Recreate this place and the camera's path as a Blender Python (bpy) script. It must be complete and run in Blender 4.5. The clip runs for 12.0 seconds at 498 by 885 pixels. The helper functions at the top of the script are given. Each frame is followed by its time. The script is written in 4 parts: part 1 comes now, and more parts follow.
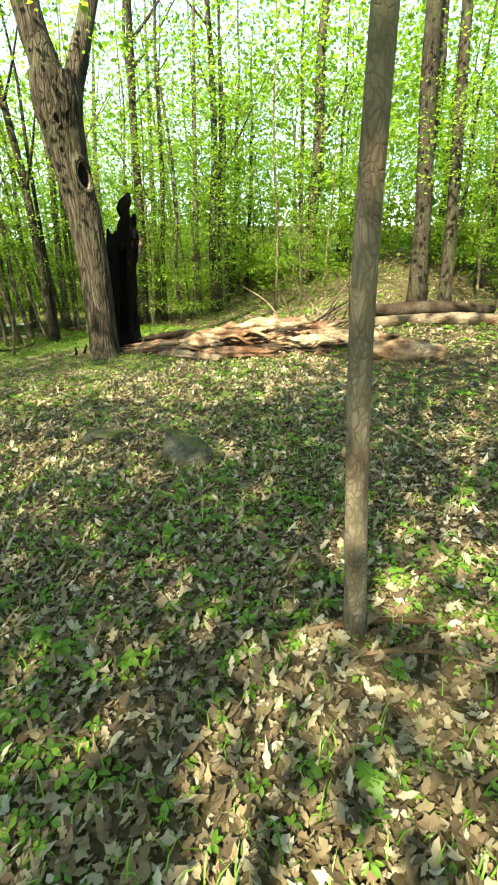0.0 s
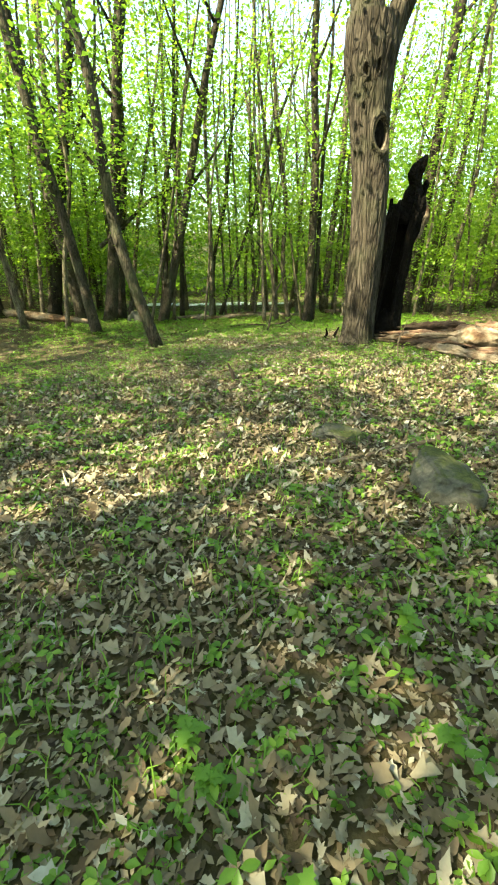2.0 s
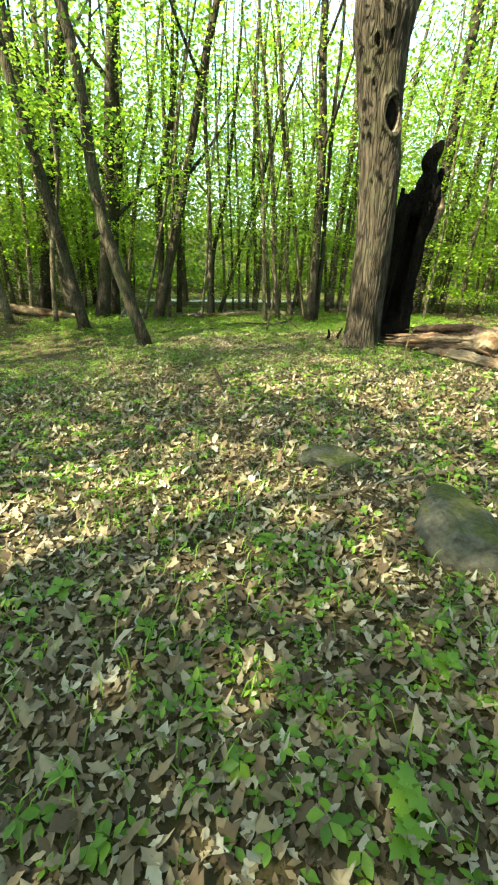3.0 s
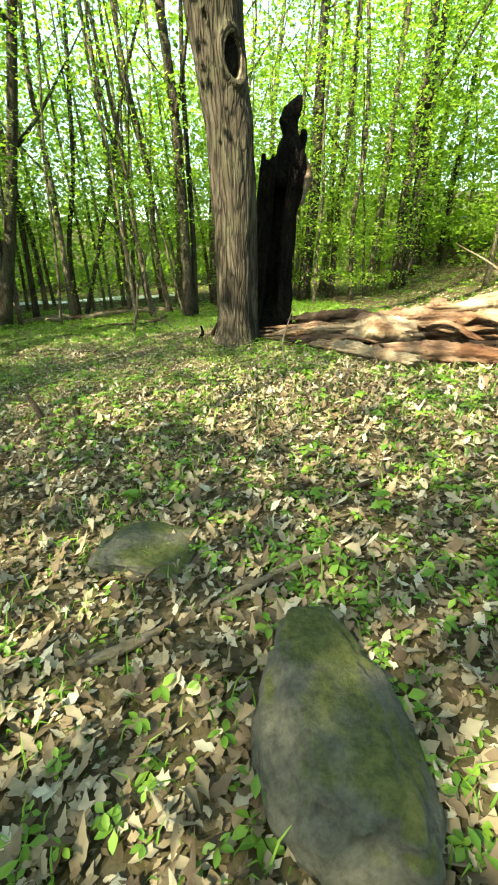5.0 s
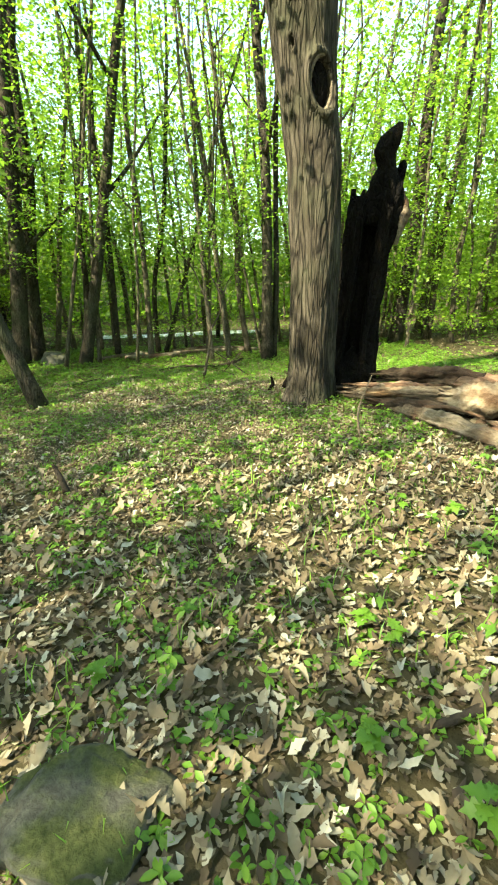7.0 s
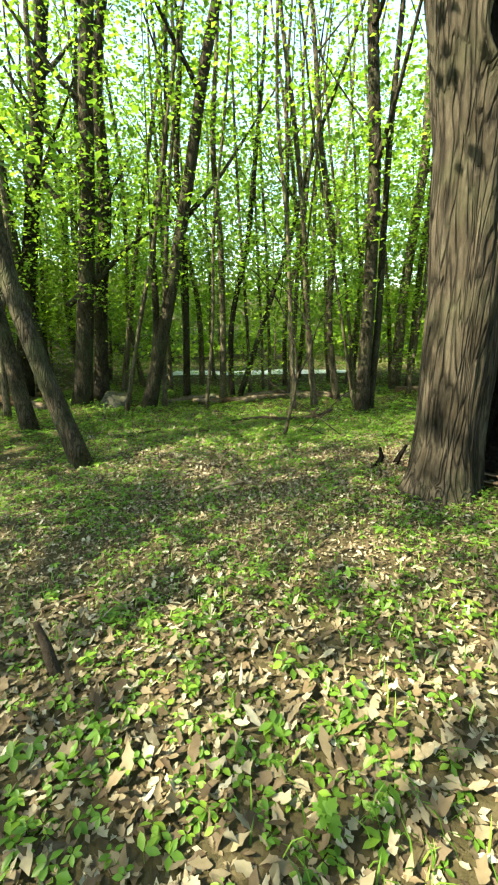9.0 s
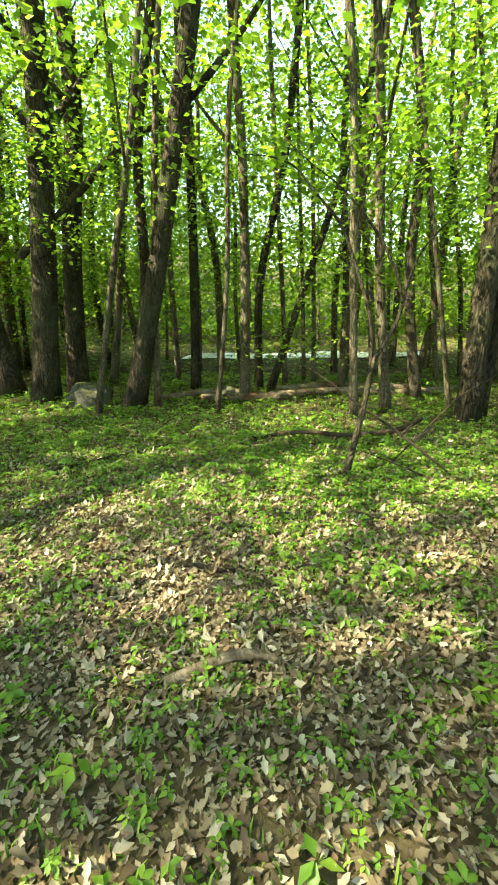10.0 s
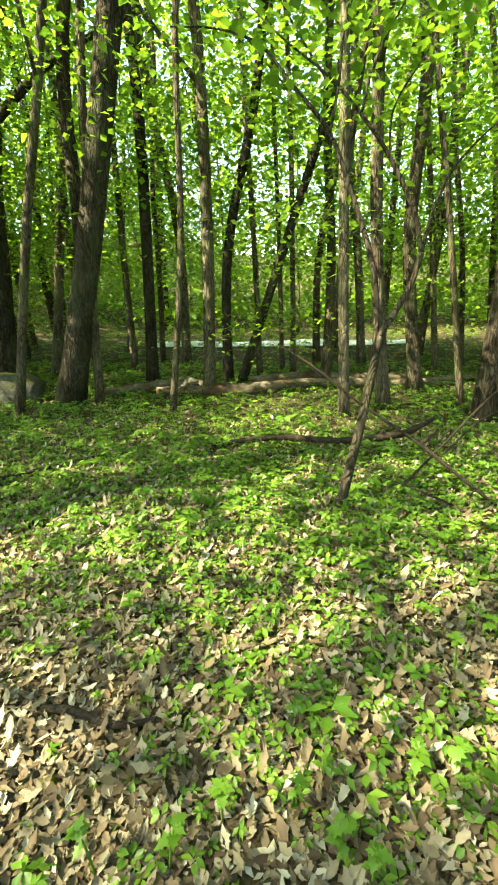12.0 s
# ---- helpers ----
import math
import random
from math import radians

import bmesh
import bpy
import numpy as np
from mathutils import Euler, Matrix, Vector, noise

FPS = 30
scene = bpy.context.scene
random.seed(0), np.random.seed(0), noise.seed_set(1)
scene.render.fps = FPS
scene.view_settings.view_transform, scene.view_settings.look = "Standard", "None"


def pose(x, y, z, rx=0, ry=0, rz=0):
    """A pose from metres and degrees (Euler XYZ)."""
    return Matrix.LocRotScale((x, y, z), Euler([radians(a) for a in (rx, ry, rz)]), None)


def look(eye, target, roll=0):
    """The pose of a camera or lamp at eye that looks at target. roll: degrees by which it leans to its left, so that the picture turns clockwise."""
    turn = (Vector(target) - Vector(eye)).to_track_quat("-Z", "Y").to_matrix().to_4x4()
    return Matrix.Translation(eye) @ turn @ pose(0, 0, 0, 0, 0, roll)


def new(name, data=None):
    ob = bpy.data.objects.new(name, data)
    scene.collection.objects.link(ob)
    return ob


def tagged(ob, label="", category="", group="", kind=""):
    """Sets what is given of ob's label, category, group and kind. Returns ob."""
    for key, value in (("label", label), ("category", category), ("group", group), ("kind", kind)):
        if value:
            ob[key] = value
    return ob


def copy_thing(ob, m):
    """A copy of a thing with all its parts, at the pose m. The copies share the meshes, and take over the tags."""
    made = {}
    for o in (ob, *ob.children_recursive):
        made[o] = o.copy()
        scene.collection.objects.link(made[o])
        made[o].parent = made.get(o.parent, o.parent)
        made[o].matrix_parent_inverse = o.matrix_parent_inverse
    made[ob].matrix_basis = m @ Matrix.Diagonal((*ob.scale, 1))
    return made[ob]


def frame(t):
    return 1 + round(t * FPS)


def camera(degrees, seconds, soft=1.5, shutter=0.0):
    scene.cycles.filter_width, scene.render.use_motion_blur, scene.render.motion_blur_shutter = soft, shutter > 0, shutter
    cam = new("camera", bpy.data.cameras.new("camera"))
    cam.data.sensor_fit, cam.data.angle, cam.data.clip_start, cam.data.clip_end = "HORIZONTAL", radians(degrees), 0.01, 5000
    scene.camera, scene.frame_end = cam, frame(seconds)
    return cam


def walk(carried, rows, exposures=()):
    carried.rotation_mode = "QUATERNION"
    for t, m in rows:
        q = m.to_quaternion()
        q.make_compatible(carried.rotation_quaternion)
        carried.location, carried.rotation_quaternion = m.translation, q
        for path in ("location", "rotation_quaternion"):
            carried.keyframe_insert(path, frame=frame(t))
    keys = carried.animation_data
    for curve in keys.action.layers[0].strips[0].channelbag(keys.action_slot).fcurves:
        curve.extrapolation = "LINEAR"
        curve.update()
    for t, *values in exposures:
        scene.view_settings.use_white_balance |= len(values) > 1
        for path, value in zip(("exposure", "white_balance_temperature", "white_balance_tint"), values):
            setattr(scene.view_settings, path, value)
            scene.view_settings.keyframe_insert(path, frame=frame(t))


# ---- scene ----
cam = camera(58.5, 12.0, soft=2.1, shutter=0.0)
PATH = [
    (0, (-1.634, -3.552, 1.448), (-0.617, -1.979, 0.748), -1.2),
    (0.5, (-1.624, -3.298, 1.348), (-1.027, -1.511, 0.675), -0.8),
    (1, (-1.562, -3.093, 1.303), (-1.247, -1.242, 0.615), -0.2),
    (1.5, (-1.512, -2.879, 1.254), (-1.306, -1.024, 0.535), 1.2),
    (2, (-1.463, -2.598, 1.231), (-1.368, -0.740, 0.497), 1.3),
    (2.5, (-1.330, -2.300, 1.210), (-1.316, -0.443, 0.467), 2.6),
    (3, (-1.220, -1.981, 1.186), (-1.152, -0.126, 0.442), 2.3),
    (3.5, (-1.107, -1.649, 1.185), (-0.851, 0.201, 0.470), 2.2),
    (3.7, (-1.027, -1.522, 1.179), (-0.721, 0.319, 0.461), 2.5),
    (5.3, (-0.345, -0.695, 1.105), (0.066, 1.102, 0.331), -1.0),
    (5.5, (-0.262, -0.593, 1.135), (0.065, 1.222, 0.362), -0.9),
    (6, (-0.135, -0.385, 1.171), (0.103, 1.445, 0.401), -0.7),
    (6.5, (-0.094, -0.145, 1.244), (0.120, 1.707, 0.520), -0.9),
    (7, (-0.108, -0.033, 1.287), (-0.066, 1.857, 0.633), -0.6),
    (7.5, (-0.107, 0.000, 1.362), (-0.248, 1.918, 0.813), 0.1),
    (7.7, (-0.106, -0.002, 1.366), (-0.290, 1.920, 0.844), 0.2),
    (8.2, (-0.115, 0.060, 1.366), (-0.303, 1.982, 0.844), 0.2),
    (8.5, (-0.163, 0.360, 1.362), (-0.366, 2.280, 0.841), 0.2),
    (8.7, (-0.226, 0.760, 1.356), (-0.451, 2.677, 0.834), 0.2),
    (8.9, (-0.303, 1.250, 1.344), (-0.554, 3.164, 0.823), 0.2),
    (9.1, (-0.385, 1.770, 1.328), (-0.664, 3.680, 0.806), 0.2),
    (9.3, (-0.466, 2.280, 1.307), (-0.772, 4.187, 0.786), 0.2),
    (9.5, (-0.545, 2.789, 1.282), (-0.917, 4.673, 0.725), 0.1),
    (9.75, (-0.605, 3.460, 1.180), (-1.005, 5.336, 0.602), 0.0),
    (10, (-0.658, 4.037, 1.074), (-1.081, 5.899, 0.478), -0.2),
    (10.5, (-0.721, 4.819, 0.913), (-1.125, 6.673, 0.281), -0.3),
    (11, (-0.729, 5.000, 0.886), (-1.093, 6.866, 0.263), -0.1),
    (11.5, (-0.724, 4.996, 0.886), (-1.071, 6.863, 0.258), 0.0),
    (12, (-0.722, 4.994, 0.886), (-1.061, 6.862, 0.259), 0.0),
]
walk(cam, [(t, look(eye, target, roll)) for t, eye, target, roll in PATH], [(0.0, 2.5, 8000, -5), (2.0, 2.72, 8100, -7), (5.0, 2.72, 7900, -7), (6.5, 2.64, 7800, -8), (7.0, 2.66, 7700, -8), (7.4, 2.2, 7400, -8), (7.8, 2.2, 7400, -8), (9.4, 2.68, 8000, -6), (10.5, 2.95, 8500, -9), (12.0, 2.95, 8500, -9)])

# ---- light ----
SUN_AZ, SUN_EL = 238.0, 46.0  # degrees clockwise from +y, and above the horizon
world = bpy.data.worlds.new("sky")
scene.world = world
world.use_nodes = True
wn = world.node_tree.nodes
sky = wn.new("ShaderNodeTexSky")
sky.sky_type, sky.sun_disc = "NISHITA", False
sky.sun_elevation, sky.sun_rotation = radians(SUN_EL), radians(SUN_AZ)
wn["Background"].inputs["Strength"].default_value = 0.15
world.node_tree.links.new(sky.outputs[0], wn["Background"].inputs["Color"])
sun = new("sun", bpy.data.lights.new("sun", "SUN"))
sun.data.energy, sun.data.angle, sun.data.color = 5.0, radians(0.53), (1.0, 0.93, 0.8)
sun_way = Vector((math.sin(radians(SUN_AZ)) * math.cos(radians(SUN_EL)), math.cos(radians(SUN_AZ)) * math.cos(radians(SUN_EL)), math.sin(radians(SUN_EL))))
sun.matrix_world = look(sun_way * 60, (0, 0, 0))


# ---- small helpers ----
def smooth(a, b, x):
    t = np.clip((x - a) / (b - a), 0.0, 1.0)
    return t * t * (3 - 2 * t)


def lift(x, y):
    """The broad shape of the forest floor."""
    x, y = np.asarray(x, float), np.asarray(y, float)
    lean = 0.0787 * (1 - 0.7 * smooth(5, 8, y))
    z = lean * np.clip(x, -6, 6)
    z = z + 2.2 * smooth(5.0, 16, x - 0.15 * (y - 8)) * smooth(3, 9, y)
    z = z + 1.6 * smooth(4.8, 12.3, -x - 0.1 * (y - 5.4)) * smooth(5.5, 11, y)
    z = z + 5.4 * smooth(18, 61, np.hypot(x, y - 3))
    return z


def floor_z(x, y):
    x, y = np.asarray(x, float), np.asarray(y, float)
    bumps = 0.018 * np.sin(2.1 * x + 0.7 * y) * np.cos(1.7 * y - 0.4 * x) + 0.008 * np.sin(5.3 * x + 1.1) * np.sin(4.7 * y + 2.0)
    return lift(x, y) + bumps


def ground_at(x, y):
    return float(floor_z(x, y))


def mesh_of(name, verts, faces, mat, smooth_shade=True):
    me = bpy.data.meshes.new(name)
    me.from_pydata([tuple(v) for v in verts], [], faces)
    me.materials.append(mat)
    if smooth_shade:
        me.shade_smooth()
    me.update()
    return me


def quick_mesh(name, verts, tris, mat, smooth_shade=False):
    """A mesh from numpy arrays of corners and triangles."""
    me = bpy.data.meshes.new(name)
    n, m = len(verts), len(tris)
    me.vertices.add(n)
    me.vertices.foreach_set("co", np.ascontiguousarray(verts, dtype=np.float32).ravel())
    me.loops.add(3 * m)
    me.loops.foreach_set("vertex_index", np.ascontiguousarray(tris, dtype=np.int32).ravel())
    me.polygons.add(m)
    me.polygons.foreach_set("loop_start", np.arange(0, 3 * m, 3, dtype=np.int32))
    me.materials.append(mat)
    me.update(calc_edges=True)
    if smooth_shade:
        me.shade_smooth()
    return me


def part(name, me, parent=None, label=""):
    ob = new(name, me)
    if parent is not None:
        ob.parent = parent
    if label:
        tagged(ob, label)
    return ob


def root(name, label, category, group="", at=(0, 0, 0)):
    ob = new(name)
    ob.location = at
    ob.empty_display_size = 0.2
    return tagged(ob, label, category, group)


def spline(points, n):
    """n points along a smooth line through the given ones (Catmull-Rom)."""
    p = np.array(points, float)
    if len(p) == 2:
        return p[0] + (p[1] - p[0]) * np.linspace(0, 1, n)[:, None]
    q = np.vstack([2 * p[0] - p[1], p, 2 * p[-1] - p[-2]])
    out = []
    for s in np.linspace(0, len(p) - 1 - 1e-6, n):
        i, u = int(s), s - int(s)
        a, b, c, d = q[i], q[i + 1], q[i + 2], q[i + 3]
        out.append(0.5 * (2 * b + (c - a) * u + (2 * a - 5 * b + 4 * c - d) * u * u + (3 * b - a - 3 * c + d) * u**3))
    return np.array(out)


def tube_arrays(points, radii, sides=10, rough=0.0, seed=0, ends=True):
    """Corners and triangles of a tapered tube along points, with an uneven skin."""
    pts = np.array(points, float)
    n = len(pts)
    radii = np.interp(np.linspace(0, 1, n), np.linspace(0, 1, len(radii)), radii)
    way = np.gradient(pts, axis=0)
    way /= np.linalg.norm(way, axis=1)[:, None] + 1e-9
    ref = np.array([0.0, 1.0, 0.0]) if abs(way[0][1]) < 0.9 else np.array([1.0, 0.0, 0.0])
    verts = []
    rng = np.random.default_rng(seed)
    ph = rng.uniform(0, 6.28, 6)
    ang = np.linspace(0, 2 * np.pi, sides, endpoint=False)
    for i in range(n):
        side = np.cross(way[i], ref)
        side /= np.linalg.norm(side) + 1e-9
        up = np.cross(side, way[i])
        s = i / max(n - 1, 1) * 9
        wob = 1 + rough * (0.5 * np.sin(2 * ang + ph[0] + 0.6 * s) + 0.5 * np.sin(3 * ang + ph[1] - s) + 0.4 * np.sin(5 * ang + ph[2] + 1.7 * s) + rng.normal(0, 0.25, sides))
        r = radii[i] * wob
        verts.append(pts[i] + side * (np.cos(ang) * r)[:, None] + up * (np.sin(ang) * r)[:, None])
    verts = np.concatenate(verts)
    a = np.arange(n - 1)[:, None] * sides + np.arange(sides)[None]
    b = np.arange(n - 1)[:, None] * sides + (np.arange(sides)[None] + 1) % sides
    tris = np.concatenate([np.stack([a, b, b + sides], -1).reshape(-1, 3), np.stack([a, b + sides, a + sides], -1).reshape(-1, 3)])
    if ends:
        c0, c1 = len(verts), len(verts) + 1
        verts = np.vstack([verts, pts[0], pts[-1]])
        k, k2 = np.arange(sides), (np.arange(sides) + 1) % sides
        last = (n - 1) * sides
        tris = np.vstack([tris, np.stack([k2, k, np.full(sides, c0)], -1), np.stack([last + k, last + k2, np.full(sides, c1)], -1)])
    return verts, tris


def joined(pieces):
    """Several (corners, triangles) as one."""
    vs, ts, off = [], [], 0
    for v, t in pieces:
        vs.append(v)
        ts.append(np.asarray(t) + off)
        off += len(v)
    return np.concatenate(vs), np.concatenate(ts)


def leaf_arrays(centres, size, rng, droop=0.35, flat=0.5, long=1.0):
    """Small folded leaves, four corners and two triangles each, at the centres."""
    n = len(centres)
    yaw = rng.uniform(0, 2 * np.pi, n)
    pitch = rng.normal(-droop, flat, n)
    roll = rng.normal(0, flat, n)
    s = size * rng.uniform(0.65, 1.3, n)
    ahead = np.stack([np.cos(yaw) * np.cos(pitch), np.sin(yaw) * np.cos(pitch), np.sin(pitch)], -1)
    side = np.stack([-np.sin(yaw), np.cos(yaw), np.zeros(n)], -1)
    up = np.cross(ahead, side)
    side2 = side * np.cos(roll)[:, None] + up * np.sin(roll)[:, None]
    up2 = np.cross(ahead, side2)
    s = s[:, None]
    base = centres - ahead * s * 0.5 * long
    tip = centres + ahead * s * 0.55 * long
    left = centres + side2 * s * 0.46 + up2 * s * 0.1 - ahead * s * 0.05
    right = centres - side2 * s * 0.46 + up2 * s * 0.1 - ahead * s * 0.05
    verts = np.stack([base, left, tip, right], 1).reshape(-1, 3)
    k = np.arange(n)[:, None] * 4
    tris = np.concatenate([k + np.array([[0, 2, 1]]), k + np.array([[0, 3, 2]])])
    return verts, tris


# ---- materials ----
def material(name):
    m = bpy.data.materials.new(name)
    m.use_nodes = True
    nodes, links = m.node_tree.nodes, m.node_tree.links
    return m, nodes, links, nodes["Principled BSDF"]


def ramp(nodes, links, source, stops):
    r = nodes.new("ShaderNodeValToRGB")
    while len(r.color_ramp.elements) < len(stops):
        r.color_ramp.elements.new(0.5)
    for e, (pos, col) in zip(r.color_ramp.elements, stops):
        e.position, e.color = pos, (*col, 1)
    links.new(source, r.inputs[0])
    return r.outputs[0]


def coords(nodes, links, scale=(1, 1, 1)):
    tc, mp = nodes.new("ShaderNodeTexCoord"), nodes.new("ShaderNodeMapping")
    mp.inputs["Scale"].default_value = scale
    links.new(tc.outputs["Object"], mp.inputs[0])
    return mp.outputs[0]


def tex_noise(nodes, links, vec, scale, detail=5.0, rough=0.6):
    t = nodes.new("ShaderNodeTexNoise")
    t.inputs["Scale"].default_value, t.inputs["Detail"].default_value, t.inputs["Roughness"].default_value = scale, detail, rough
    if vec is not None:
        links.new(vec, t.inputs["Vector"])
    return t.outputs[0]


def mix_col(nodes, links, a, b, fac, mode="MIX"):
    m = nodes.new("ShaderNodeMix")
    m.data_type, m.blend_type = "RGBA", mode
    for sock, v in ((m.inputs[6], a), (m.inputs[7], b), (m.inputs[0], fac)):
        if isinstance(v, (int, float)):
            sock.default_value = v
        elif isinstance(v, tuple):
            sock.default_value = (*v, 1)
        else:
            links.new(v, sock)
    return m.outputs[2]


def bump(nodes, links, height, bsdf, strength=0.6, distance=0.02):
    b = nodes.new("ShaderNodeBump")
    b.inputs["Strength"].default_value, b.inputs["Distance"].default_value = strength, distance
    links.new(height, b.inputs["Height"])
    links.new(b.outputs[0], bsdf.inputs["Normal"])


def bark_material(name, dark, light, moss, furrow=9.0, depth=0.03, moss_amount=0.45, stretch=0.2, warp_by=0.35, crack=0.6):
    """Furrowed bark: stretched cells and grain, with patches of moss and lichen."""
    m, n, l, b = material(name)
    v = coords(n, l, (1, 1, stretch))
    vor = n.new("ShaderNodeTexVoronoi")
    vor.feature, vor.inputs["Scale"].default_value = "DISTANCE_TO_EDGE", furrow
    warp = n.new("ShaderNodeVectorMath")
    warp.operation = "ADD"
    wn_ = n.new("ShaderNodeTexNoise")
    wn_.inputs["Scale"].default_value = 7
    sc = n.new("ShaderNodeVectorMath")
    sc.operation = "SCALE"
    sc.inputs[3].default_value = warp_by
    l.new(v, wn_.inputs["Vector"])
    l.new(wn_.outputs[1], sc.inputs[0])
    l.new(v, warp.inputs[0])
    l.new(sc.outputs[0], warp.inputs[1])
    l.new(warp.outputs[0], vor.inputs["Vector"])
    plate = ramp(n, l, vor.outputs[0], [(0.0, (0, 0, 0)), (0.16, (1, 1, 1))])
    grain = tex_noise(n, l, coords(n, l, (6, 6, 1)), 9.0, 8, 0.7)
    col = ramp(n, l, grain, [(0.3, dark), (0.7, light)])
    col = mix_col(n, l, tuple(c * crack for c in dark), col, plate)
    patches = tex_noise(n, l, coords(n, l, (1, 1, 0.5)), 5.5, 6, 0.65)
    col = mix_col(n, l, col, mix_col(n, l, col, (0.42, 0.4, 0.36), 1.0, "MULTIPLY"), ramp(n, l, patches, [(0.42, (0, 0, 0)), (0.6, (0.9, 0.9, 0.9))]))
    big = tex_noise(n, l, coords(n, l), 1.7, 4, 0.6)
    col = mix_col(n, l, col, moss, ramp(n, l, big, [(1 - moss_amount - 0.08, (0, 0, 0)), (1 - moss_amount + 0.2, (0.75, 0.75, 0.75))]))
    rnd = n.new("ShaderNodeObjectInfo")
    hsv = n.new("ShaderNodeHueSaturation")
    mr = n.new("ShaderNodeMapRange")
    mr.inputs[3].default_value, mr.inputs[4].default_value = 0.75, 1.25
    l.new(rnd.outputs["Random"], mr.inputs[0])
    l.new(mr.outputs[0], hsv.inputs["Value"])
    l.new(col, hsv.inputs["Color"])
    l.new(hsv.outputs[0], b.inputs["Base Color"])
    b.inputs["Roughness"].default_value = 0.95
    b.inputs["Specular IOR Level"].default_value = 0.15
    hgt = mix_col(n, l, grain, plate, 0.6)
    bump(n, l, hgt, b, 0.9, depth)
    return m


def leaf_material(name, stops, through_light, gloss=0.45, share=0.5):
    """Leaves: a colour of each leaf's own, light that shines through, a soft gloss."""
    m, n, l, b = material(name)
    geo = n.new("ShaderNodeNewGeometry")
    col = ramp(n, l, geo.outputs["Random Per Island"], stops)
    v = tex_noise(n, l, coords(n, l), 40.0, 3)
    col = mix_col(n, l, col, mix_col(n, l, col, (0.5, 0.5, 0.45), 1.0, "MULTIPLY"), v)
    l.new(col, b.inputs["Base Color"])
    b.inputs["Roughness"].default_value = gloss
    b.inputs["Specular IOR Level"].default_value = 0.3
    tr = n.new("ShaderNodeBsdfTranslucent")
    l.new(mix_col(n, l, col, through_light, 1.0, "MULTIPLY"), tr.inputs["Color"])
    mx = n.new("ShaderNodeMixShader")
    mx.inputs[0].default_value = share
    l.new(b.outputs[0], mx.inputs[1])
    l.new(tr.outputs[0], mx.inputs[2])
    l.new(mx.outputs[0], n["Material Output"].inputs["Surface"])
    return m


BARK = bark_material("grey_bark", (0.07, 0.055, 0.04), (0.20, 0.165, 0.12), (0.11, 0.125, 0.06), furrow=26.0, depth=0.012)
BARK_BIG = bark_material("shaggy_bark", (0.034, 0.027, 0.021), (0.108, 0.088, 0.066), (0.072, 0.072, 0.042), furrow=17.0, depth=0.03, moss_amount=0.42, stretch=0.12, warp_by=0.24, crack=0.6)
BARK_DARK = bark_material("dark_bark", (0.03, 0.024, 0.018), (0.10, 0.08, 0.058), (0.06, 0.07, 0.035), furrow=24.0, depth=0.015)
BARK_SMOOTH = bark_material("smooth_bark", (0.12, 0.095, 0.068), (0.24, 0.195, 0.145), (0.15, 0.15, 0.09), furrow=30.0, depth=0.004, stretch=0.5, crack=0.95)
LEAF = leaf_material("maple_leaf", [(0.0, (0.085, 0.17, 0.022)), (0.5, (0.14, 0.24, 0.03)), (1.0, (0.225, 0.33, 0.045))], (1.65, 1.7, 1.3), share=0.62)
LEAF_HERB = leaf_material("herb_leaf", [(0.0, (0.075, 0.165, 0.02)), (0.6, (0.13, 0.25, 0.033)), (1.0, (0.22, 0.35, 0.05))], (1.7, 1.8, 1.1), share=0.35)
LITTER = leaf_material("dead_leaf", [(0.0, (0.055, 0.036, 0.022)), (0.3, (0.145, 0.10, 0.06)), (0.62, (0.235, 0.185, 0.122)), (0.85, (0.32, 0.27, 0.195)), (1.0, (0.46, 0.425, 0.35))], (0.9, 0.75, 0.5), gloss=0.7, share=0.12)


def ground_material():
    m, n, l, b = material("leaf_litter_soil")
    v = coords(n, l)
    vor = n.new("ShaderNodeTexVoronoi")
    vor.inputs["Scale"].default_value = 38
    l.new(v, vor.inputs["Vector"])
    sep = n.new("ShaderNodeSeparateColor")
    l.new(vor.outputs["Color"], sep.inputs[0])
    col = ramp(n, l, sep.outputs[0], [(0.0, (0.022, 0.015, 0.009)), (0.55, (0.06, 0.042, 0.026)), (1.0, (0.17, 0.13, 0.085))])
    big = tex_noise(n, l, v, 0.55, 5)
    fine = tex_noise(n, l, v, 60.0, 8, 0.75)
    col = mix_col(n, l, col, mix_col(n, l, (0.018, 0.013, 0.008), (0.085, 0.075, 0.035), fine), ramp(n, l, big, [(0.35, (0.45, 0.45, 0.45)), (0.6, (0.85, 0.85, 0.85))]))
    l.new(col, b.inputs["Base Color"])
    b.inputs["Roughness"].default_value = 0.95
    b.inputs["Specular IOR Level"].default_value = 0.1
    bump(n, l, mix_col(n, l, sep.outputs[1], fine, 0.5), b, 0.8, 0.02)
    return m


GROUND = ground_material()

